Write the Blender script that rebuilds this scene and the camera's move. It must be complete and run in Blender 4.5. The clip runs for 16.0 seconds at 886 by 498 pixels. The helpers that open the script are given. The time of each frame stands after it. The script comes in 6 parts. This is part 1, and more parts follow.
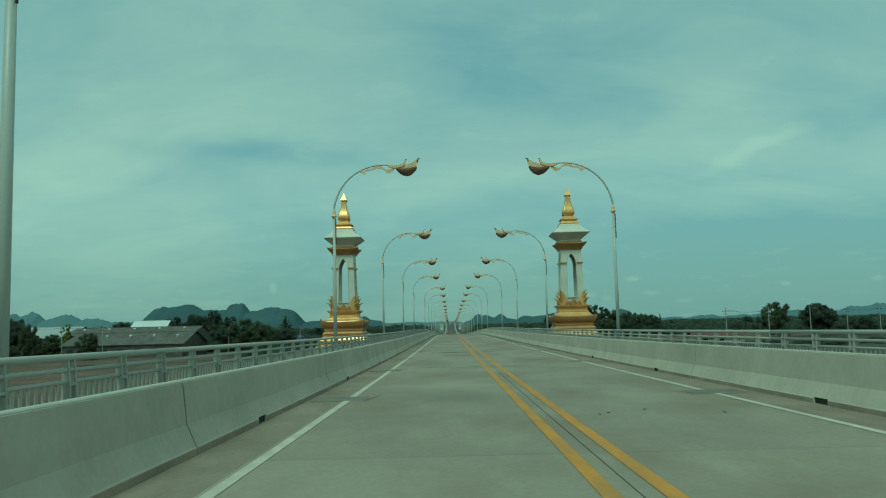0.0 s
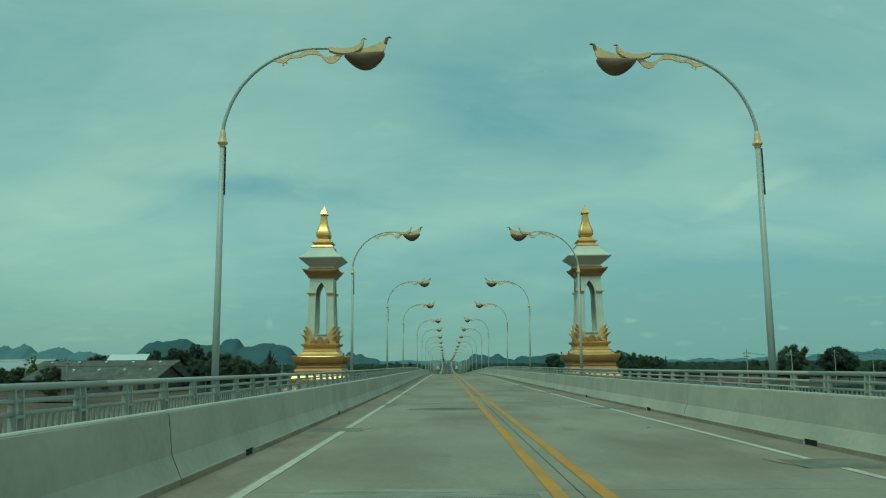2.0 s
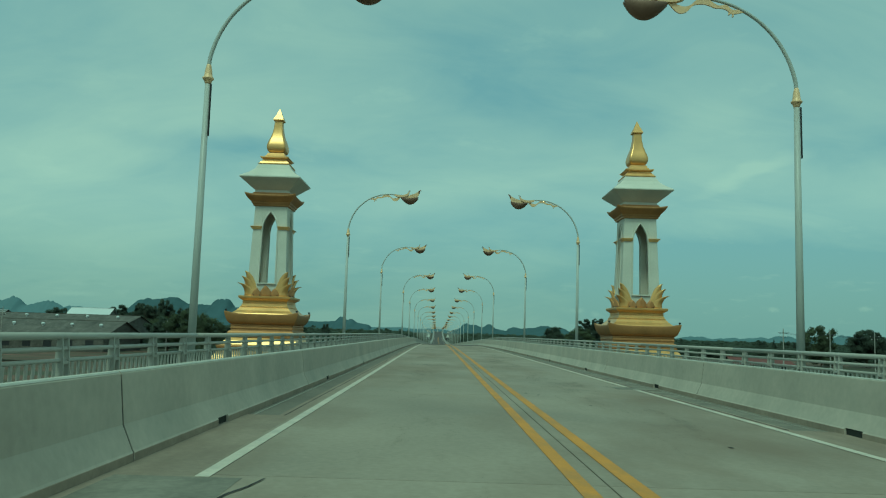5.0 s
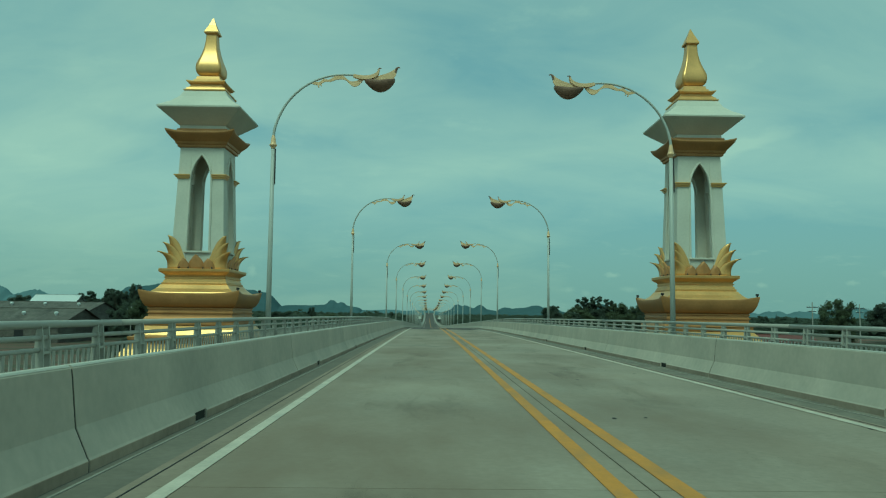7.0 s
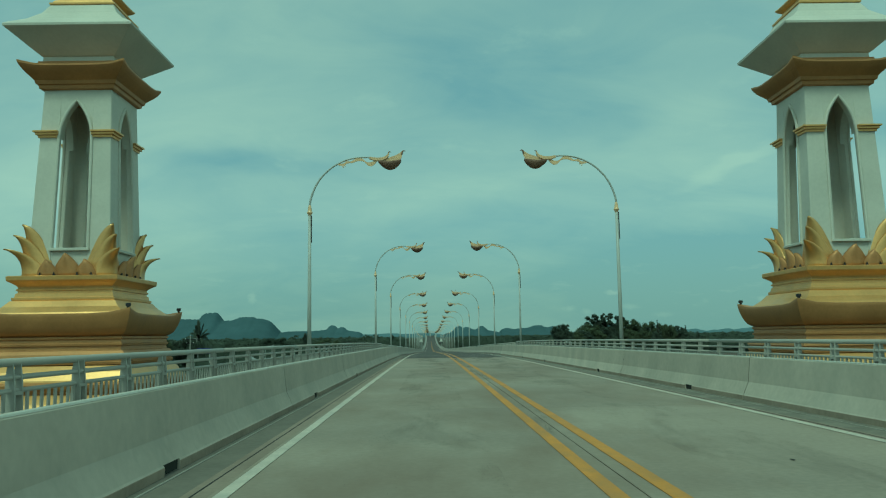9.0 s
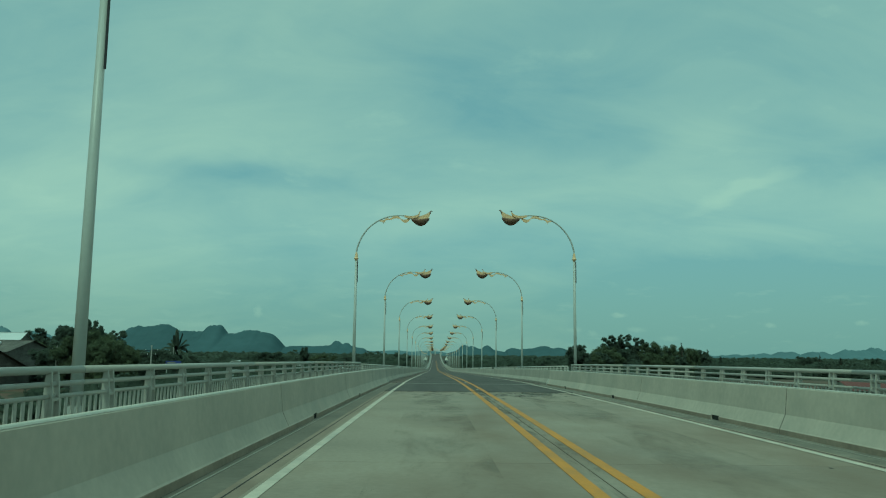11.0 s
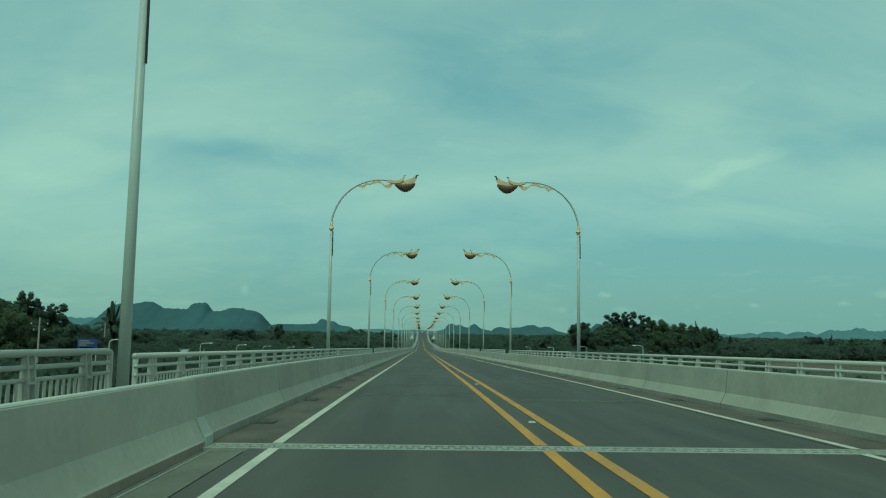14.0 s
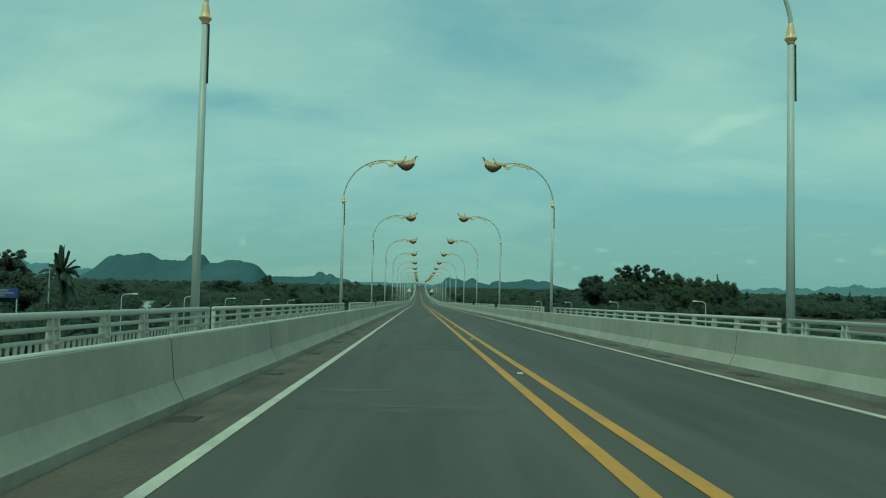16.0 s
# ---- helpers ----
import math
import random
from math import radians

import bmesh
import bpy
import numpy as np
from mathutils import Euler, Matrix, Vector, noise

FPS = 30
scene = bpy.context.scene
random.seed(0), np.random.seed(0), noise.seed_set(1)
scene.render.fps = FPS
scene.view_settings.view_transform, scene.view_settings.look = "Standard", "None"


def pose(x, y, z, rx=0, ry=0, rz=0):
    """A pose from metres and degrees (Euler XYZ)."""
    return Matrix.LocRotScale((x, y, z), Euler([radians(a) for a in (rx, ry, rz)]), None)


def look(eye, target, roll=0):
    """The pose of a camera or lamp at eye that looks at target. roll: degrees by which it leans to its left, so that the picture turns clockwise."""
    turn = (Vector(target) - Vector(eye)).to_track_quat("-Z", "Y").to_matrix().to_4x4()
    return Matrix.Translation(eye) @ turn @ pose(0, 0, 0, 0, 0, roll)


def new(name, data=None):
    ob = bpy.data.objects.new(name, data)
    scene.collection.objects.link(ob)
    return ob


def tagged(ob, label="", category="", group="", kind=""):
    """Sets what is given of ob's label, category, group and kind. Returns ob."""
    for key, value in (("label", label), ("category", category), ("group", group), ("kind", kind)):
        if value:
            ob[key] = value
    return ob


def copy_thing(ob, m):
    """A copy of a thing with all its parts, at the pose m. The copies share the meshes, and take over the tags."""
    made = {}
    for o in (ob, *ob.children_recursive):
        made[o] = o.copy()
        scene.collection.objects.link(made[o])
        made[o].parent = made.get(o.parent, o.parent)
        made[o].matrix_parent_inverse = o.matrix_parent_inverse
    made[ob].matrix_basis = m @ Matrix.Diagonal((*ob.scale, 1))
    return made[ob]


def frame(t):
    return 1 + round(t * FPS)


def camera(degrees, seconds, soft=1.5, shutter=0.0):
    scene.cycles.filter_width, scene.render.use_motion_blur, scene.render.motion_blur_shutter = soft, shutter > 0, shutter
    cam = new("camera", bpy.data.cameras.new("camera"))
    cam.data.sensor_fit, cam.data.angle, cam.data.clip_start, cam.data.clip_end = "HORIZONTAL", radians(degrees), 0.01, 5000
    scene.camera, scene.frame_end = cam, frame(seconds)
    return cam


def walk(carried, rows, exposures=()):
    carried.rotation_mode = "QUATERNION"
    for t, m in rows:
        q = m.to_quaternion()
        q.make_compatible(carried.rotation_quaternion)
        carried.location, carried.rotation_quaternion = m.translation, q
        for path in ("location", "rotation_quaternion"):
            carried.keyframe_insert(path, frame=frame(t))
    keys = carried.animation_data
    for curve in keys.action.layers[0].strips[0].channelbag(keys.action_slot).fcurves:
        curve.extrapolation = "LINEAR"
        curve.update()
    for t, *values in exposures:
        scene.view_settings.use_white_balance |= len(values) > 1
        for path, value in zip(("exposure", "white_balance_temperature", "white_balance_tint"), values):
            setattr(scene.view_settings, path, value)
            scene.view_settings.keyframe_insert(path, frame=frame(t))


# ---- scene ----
EXPOSURES = [(0, 0.0, 5500, -50), (13.0, 0.0, 5500, -50), (14.0, 0.10, 5500, -50), (15.0, 0.06, 5500, -50), (15.5, 0.08, 5500, -50), (16, 0.15, 5500, -50)]
cam = camera(59.12, 16.0, soft=1.15)
ROWS = [
    (0, -1.515, 0.35, 1.340, 5.48, 1.40, 0.47),
    (0.5, -1.530, 5.53, 1.260, 5.96, -1.53, 2.43),
    (1, -1.506, 10.76, 1.210, 7.66, -1.11, 1.28),
    (1.5, -1.464, 15.89, 1.170, 8.20, 0.26, 0.17),
    (2, -1.412, 21.05, 1.118, 8.30, 0.48, 0.20),
    (2.5, -1.409, 26.20, 1.075, 8.01, 1.06, 0.10),
    (3, -1.431, 31.76, 1.080, 7.75, 1.33, -0.45),
    (3.5, -1.474, 37.34, 1.034, 6.81, 0.66, -1.27),
    (4, -1.539, 42.76, 1.008, 5.96, -1.90, -0.56),
    (6.5, -1.632, 70.34, 0.833, 6.18, -1.14, -0.55),
    (7, -1.708, 75.71, 0.860, 4.70, -0.67, -1.10),
    (7.5, -1.773, 81.17, 0.840, 5.78, -1.32, -0.21),
    (8, -1.785, 86.74, 0.861, 6.47, -0.45, -0.70),
    (8.5, -1.789, 92.36, 0.869, 7.03, -0.16, -0.07),
    (9, -1.798, 97.94, 0.841, 6.32, 0.88, -1.00),
    (11.5, -1.901, 129.33, 0.737, 8.07, -0.85, -0.59),
    (12, -1.856, 134.77, 0.717, 8.29, -0.89, -0.59),
    (12.5, -1.841, 140.54, 0.668, 6.99, -1.59, -1.27),
    (13, -1.840, 146.52, 0.628, 5.76, -0.15, -1.33),
    (13.5, -1.785, 152.50, 0.555, 5.69, -0.09, -1.62),
    (14, -1.838, 158.58, 0.504, 6.13, -0.81, -1.61),
    (14.5, -1.878, 164.83, 0.435, 7.02, -0.44, -0.29),
    (15, -1.859, 171.14, 0.359, 6.84, -0.11, -0.56),
    (15.5, -1.835, 177.42, 0.243, 5.75, -0.26, -1.88),
    (16, -1.858, 183.54, 0.140, 2.75, -1.25, -1.79),
]
walk(cam, [(t, pose(x, y, z, 90 + pitch, roll, yaw)) for t, x, y, z, pitch, roll, yaw in ROWS], EXPOSURES)
# ---- world, sun ----
world = bpy.data.worlds.new("world")
scene.world = world
world.use_nodes = True
wt = world.node_tree
wt.nodes.clear()


def wn(kind, **kw):
    n = wt.nodes.new(kind)
    for k, v in kw.items():
        n.inputs[k].default_value = v
    return n


SUN_EL, SUN_AZ = 56, 200
sky = wt.nodes.new("ShaderNodeTexSky")
sky.sky_type, sky.sun_disc = "NISHITA", False
sky.sun_elevation, sky.sun_rotation = radians(SUN_EL), radians(SUN_AZ)
sky.air_density, sky.dust_density, sky.ozone_density = 1.0, 2.0, 1.0
tc = wt.nodes.new("ShaderNodeTexCoord")
sep = wt.nodes.new("ShaderNodeSeparateXYZ")
wt.links.new(tc.outputs["Generated"], sep.inputs[0])
# cloud layer: the direction laid on a flat ceiling
zmax = wt.nodes.new("ShaderNodeMath"); zmax.operation = "MAXIMUM"; zmax.inputs[1].default_value = 0.0
wt.links.new(sep.outputs["Z"], zmax.inputs[0])
zadd = wt.nodes.new("ShaderNodeMath"); zadd.operation = "ADD"; zadd.inputs[1].default_value = 0.16
wt.links.new(zmax.outputs[0], zadd.inputs[0])
comb = wt.nodes.new("ShaderNodeCombineXYZ")
for axis in "XY":
    dv = wt.nodes.new("ShaderNodeMath"); dv.operation = "DIVIDE"
    wt.links.new(sep.outputs[axis], dv.inputs[0]); wt.links.new(zadd.outputs[0], dv.inputs[1])
    wt.links.new(dv.outputs[0], comb.inputs[axis])
# a second, less drawn-out laying for the veils
zadd2 = wt.nodes.new("ShaderNodeMath"); zadd2.operation = "ADD"; zadd2.inputs[1].default_value = 0.42
wt.links.new(zmax.outputs[0], zadd2.inputs[0])
comb2 = wt.nodes.new("ShaderNodeCombineXYZ")
for axis in "XY":
    dv = wt.nodes.new("ShaderNodeMath"); dv.operation = "DIVIDE"
    wt.links.new(sep.outputs[axis], dv.inputs[0]); wt.links.new(zadd2.outputs[0], dv.inputs[1])
    wt.links.new(dv.outputs[0], comb2.inputs[axis])
rotm = wt.nodes.new("ShaderNodeMapping")
rotm.inputs["Rotation"].default_value = (0, 0, radians(-28))
rotm.inputs["Scale"].default_value = (1.0, 2.2, 1)
rotm.inputs["Location"].default_value = (3.1, 1.7, 0)
wt.links.new(comb2.outputs[0], rotm.inputs[0])
n1 = wn("ShaderNodeTexNoise", Scale=0.9, Detail=5.0, Roughness=0.5, Distortion=0.7)
wt.links.new(rotm.outputs[0], n1.inputs["Vector"])
r1 = wt.nodes.new("ShaderNodeValToRGB")
r1.color_ramp.elements[0].position, r1.color_ramp.elements[1].position = 0.34, 0.64
wt.links.new(n1.outputs["Fac"], r1.inputs[0])
n2 = wn("ShaderNodeTexNoise", Scale=3.2, Detail=6.0, Roughness=0.6)
wt.links.new(comb.outputs[0], n2.inputs["Vector"])
r2 = wt.nodes.new("ShaderNodeValToRGB")
r2.color_ramp.elements[0].position, r2.color_ramp.elements[1].position = 0.60, 0.85
wt.links.new(n2.outputs["Fac"], r2.inputs[0])
# broad lighter and darker cloud fields: centre, radii, turn, gain
wob = wt.nodes.new("ShaderNodeVectorMath"); wob.operation = "MULTIPLY_ADD"
nw = wn("ShaderNodeTexNoise", Scale=1.6, Detail=4.0, Roughness=0.55)
wt.links.new(comb.outputs[0], nw.inputs["Vector"])
wt.links.new(nw.outputs["Color"], wob.inputs[0]); wob.inputs[1].default_value = (0.5, 0.5, 0)
off = wt.nodes.new("ShaderNodeVectorMath"); off.operation = "SUBTRACT"; off.inputs[1].default_value = (0.25, 0.25, 0)
wt.links.new(comb.outputs[0], off.inputs[0]); wt.links.new(off.outputs[0], wob.inputs[2])
FIELDS = [(-0.63, 2.53, 0.36, 0.15, 7, -0.50), (0.30, 2.05, 0.50, 0.26, 31, -0.34), (1.49, 3.83, 1.05, 0.62, 136, -0.72), (1.24, 2.2, 0.36, 0.24, 20, -0.40),
          (1.05, 2.56, 0.27, 0.055, 110, 0.36), (-1.53, 3.43, 1.15, 0.65, 116, 0.25), (-0.06, 2.93, 0.55, 0.28, 151, 0.25), (0.76, 2.22, 0.26, 0.15, 124, 0.18), (2.3, 4.9, 1.7, 1.3, 0, -0.30)]
total = r1.outputs[0]
base = wt.nodes.new("ShaderNodeMath"); base.operation = "MULTIPLY_ADD"
base.inputs[1].default_value, base.inputs[2].default_value = 0.52, 0.14
wt.links.new(total, base.inputs[0])
# finer torn veils
rot3 = wt.nodes.new("ShaderNodeMapping")
rot3.inputs["Rotation"].default_value = (0, 0, radians(-34)); rot3.inputs["Scale"].default_value = (1.3, 2.6, 1)
wt.links.new(comb2.outputs[0], rot3.inputs[0])
n3 = wn("ShaderNodeTexNoise", Scale=2.2, Detail=7.0, Roughness=0.6, Distortion=0.9)
wt.links.new(rot3.outputs[0], n3.inputs["Vector"])
veil = wt.nodes.new("ShaderNodeMath"); veil.operation = "MULTIPLY_ADD"; veil.inputs[1].default_value = 0.85
wt.links.new(n3.outputs["Fac"], veil.inputs[0]); wt.links.new(base.outputs[0], veil.inputs[2])
vsub = wt.nodes.new("ShaderNodeMath"); vsub.operation = "SUBTRACT"; vsub.inputs[1].default_value = 0.325
wt.links.new(veil.outputs[0], vsub.inputs[0])
total = vsub.outputs[0]
for cx, cy, rx, ry, turn, gain in FIELDS:
    mp = wt.nodes.new("ShaderNodeMapping"); mp.vector_type = "TEXTURE"
    mp.inputs["Location"].default_value = (cx, cy, 0)
    mp.inputs["Rotation"].default_value = (0, 0, radians(turn))
    mp.inputs["Scale"].default_value = (rx, ry, 1)
    wt.links.new(wob.outputs[0] if rx > 0.2 else comb.outputs[0], mp.inputs[0])
    ln = wt.nodes.new("ShaderNodeVectorMath"); ln.operation = "LENGTH"
    wt.links.new(mp.outputs[0], ln.inputs[0])
    fall = wt.nodes.new("ShaderNodeMapRange"); fall.interpolation_type = "SMOOTHSTEP"
    fall.inputs["From Min"].default_value, fall.inputs["From Max"].default_value = 0.1, 1.35
    fall.inputs["To Min"].default_value, fall.inputs["To Max"].default_value = gain, 0.0
    wt.links.new(ln.outputs["Value"], fall.inputs[0])
    ad = wt.nodes.new("ShaderNodeMath"); ad.operation = "ADD"
    wt.links.new(total, ad.inputs[0]); wt.links.new(fall.outputs[0], ad.inputs[1])
    total = ad.outputs[0]
# duller towards the horizon
hz = wt.nodes.new("ShaderNodeMapRange"); hz.interpolation_type = "SMOOTHSTEP"
hz.inputs["From Min"].default_value, hz.inputs["From Max"].default_value = 0.0, 0.18
hz.inputs["To Min"].default_value, hz.inputs["To Max"].default_value = -0.40, 0.0
wt.links.new(sep.outputs["Z"], hz.inputs[0])
ad = wt.nodes.new("ShaderNodeMath"); ad.operation = "ADD"
wt.links.new(total, ad.inputs[0]); wt.links.new(hz.outputs[0], ad.inputs[1])
total = ad.outputs[0]
cl = wt.nodes.new("ShaderNodeMix"); cl.data_type = "RGBA"; cl.clamp_factor = True
cl.inputs[6].default_value, cl.inputs[7].default_value = (2.45, 3.2, 3.80, 1), (4.80, 4.95, 4.60, 1)
wt.links.new(total, cl.inputs[0])
mx = wt.nodes.new("ShaderNodeMix"); mx.data_type = "RGBA"; mx.inputs[0].default_value = 0.82
wt.links.new(sky.outputs[0], mx.inputs[6]); wt.links.new(cl.outputs[2], mx.inputs[7])
puff = wt.nodes.new("ShaderNodeMix"); puff.data_type = "RGBA"; puff.inputs[7].default_value = (4.9, 5.1, 4.9, 1)
pf = wt.nodes.new("ShaderNodeMath"); pf.operation = "MULTIPLY"; pf.inputs[1].default_value = 0.5
wt.links.new(r2.outputs[0], pf.inputs[0]); wt.links.new(pf.outputs[0], puff.inputs[0])
wt.links.new(mx.outputs[2], puff.inputs[6])
bg = wn("ShaderNodeBackground", Strength=0.11)
wo = wt.nodes.new("ShaderNodeOutputWorld")
# small fair-weather puffs low over the horizon
mp4 = wt.nodes.new("ShaderNodeMapping"); mp4.inputs["Scale"].default_value = (22, 22, 50)
wt.links.new(tc.outputs["Generated"], mp4.inputs[0])
n4 = wn("ShaderNodeTexNoise", Scale=1.0, Detail=5.0, Roughness=0.6)
wt.links.new(mp4.outputs[0], n4.inputs["Vector"])
r4 = wt.nodes.new("ShaderNodeMapRange"); r4.inputs["From Min"].default_value, r4.inputs["From Max"].default_value = 0.62, 0.72
r4.interpolation_type = "SMOOTHSTEP"; r4.inputs["To Max"].default_value = 0.16
wt.links.new(n4.outputs["Fac"], r4.inputs[0])
low = wt.nodes.new("ShaderNodeMapRange"); low.inputs["From Min"].default_value, low.inputs["From Max"].default_value = 0.08, 0.05
wt.links.new(sep.outputs["Z"], low.inputs[0])
lowf = wt.nodes.new("ShaderNodeMath"); lowf.operation = "MULTIPLY"
wt.links.new(r4.outputs[0], lowf.inputs[0]); wt.links.new(low.outputs[0], lowf.inputs[1])
puff2 = wt.nodes.new("ShaderNodeMix"); puff2.data_type = "RGBA"; puff2.inputs[7].default_value = (4.9, 5.1, 4.8, 1)
wt.links.new(lowf.outputs[0], puff2.inputs[0]); wt.links.new(puff.outputs[2], puff2.inputs[6])
# single torn puffs and grey streaks over the hills: bearing, height, half width, half height, gain
PUFFS = [(0.236, 0.0515, 0.012, 0.004, 0.49), (0.180, 0.032, 0.010, 0.0045, 0.33), (0.202, 0.028, 0.009, 0.004, 0.26), (0.258, 0.0335, 0.014, 0.0045, 0.29),
         (0.30, 0.0225, 0.016, 0.004, 0.23), (0.43, 0.041, 0.009, 0.004, 0.39), (0.548, 0.045, 0.010, 0.004, 0.39), (0.605, 0.058, 0.022, 0.007, 0.39), (-0.225, 0.051, 0.006, 0.009, 0.39),
         (-0.463, 0.034, 0.040, 0.004, 0.29), (-0.30, 0.034, 0.034, 0.004, 0.20), (-0.287, 0.044, 0.013, 0.003, -0.26), (-0.516, 0.0485, 0.010, 0.003, -0.26), (-0.441, 0.049, 0.024, 0.005, -0.23)]
fwd = wt.nodes.new("ShaderNodeMath"); fwd.operation = "MAXIMUM"; fwd.inputs[1].default_value = 0.05
wt.links.new(sep.outputs["Y"], fwd.inputs[0])
flat = wt.nodes.new("ShaderNodeCombineXYZ")
for axis, slot in (("X", "X"), ("Z", "Y")):
    dv = wt.nodes.new("ShaderNodeMath"); dv.operation = "DIVIDE"
    wt.links.new(sep.outputs[axis], dv.inputs[0]); wt.links.new(fwd.outputs[0], dv.inputs[1])
    wt.links.new(dv.outputs[0], flat.inputs[slot])
n5 = wn("ShaderNodeTexNoise", Scale=150.0, Detail=4.0, Roughness=0.6)
wt.links.new(flat.outputs[0], n5.inputs["Vector"])
torn = wt.nodes.new("ShaderNodeVectorMath"); torn.operation = "MULTIPLY_ADD"; torn.inputs[1].default_value = (0.012, 0.006, 0)
shift = wt.nodes.new("ShaderNodeVectorMath"); shift.operation = "SUBTRACT"; shift.inputs[1].default_value = (0.006, 0.003, 0)
wt.links.new(flat.outputs[0], shift.inputs[0]); wt.links.new(n5.outputs["Color"], torn.inputs[0]); wt.links.new(shift.outputs[0], torn.inputs[2])
last_sky = puff2.outputs[2]
for u, v, w, h, gain in PUFFS:
    mp = wt.nodes.new("ShaderNodeMapping"); mp.vector_type = "TEXTURE"
    mp.inputs["Location"].default_value, mp.inputs["Scale"].default_value = (u, v, 0), (w, h, 1)
    wt.links.new(torn.outputs[0], mp.inputs[0])
    ln = wt.nodes.new("ShaderNodeVectorMath"); ln.operation = "LENGTH"
    wt.links.new(mp.outputs[0], ln.inputs[0])
    fall = wt.nodes.new("ShaderNodeMapRange"); fall.interpolation_type = "SMOOTHSTEP"
    fall.inputs["From Min"].default_value, fall.inputs["From Max"].default_value = 0.1, 1.2
    fall.inputs["To Min"].default_value, fall.inputs["To Max"].default_value = abs(gain), 0.0
    wt.links.new(ln.outputs["Value"], fall.inputs[0])
    mxp = wt.nodes.new("ShaderNodeMix"); mxp.data_type = "RGBA"
    mxp.inputs[7].default_value = (5.0, 5.2, 4.9, 1) if gain > 0 else (2.3, 3.0, 3.2, 1)
    wt.links.new(fall.outputs[0], mxp.inputs[0]); wt.links.new(last_sky, mxp.inputs[6])
    last_sky = mxp.outputs[2]
haze = wt.nodes.new("ShaderNodeMapRange"); haze.interpolation_type = "SMOOTHSTEP"
haze.inputs["From Min"].default_value, haze.inputs["From Max"].default_value = 0.0, 0.16
haze.inputs["To Min"].default_value, haze.inputs["To Max"].default_value = 0.45, 0.0
wt.links.new(sep.outputs["Z"], haze.inputs[0])
hmix = wt.nodes.new("ShaderNodeMix"); hmix.data_type = "RGBA"; hmix.inputs[7].default_value = (2.5, 3.02, 2.82, 1)
wt.links.new(haze.outputs[0], hmix.inputs[0]); wt.links.new(last_sky, hmix.inputs[6])
wt.links.new(hmix.outputs[2], bg.inputs[0]); wt.links.new(bg.outputs[0], wo.inputs[0])

sun_data = bpy.data.lights.new("sun", "SUN")
sun_data.energy, sun_data.angle, sun_data.color = 1.3, radians(14), (1.0, 0.95, 0.86)
sun = new("sun", sun_data)
sun.matrix_world = look((-40 * math.sin(radians(SUN_AZ)) * -1, 40 * math.cos(radians(SUN_AZ)), 60), (0, 0, 0))

# ---- materials ----


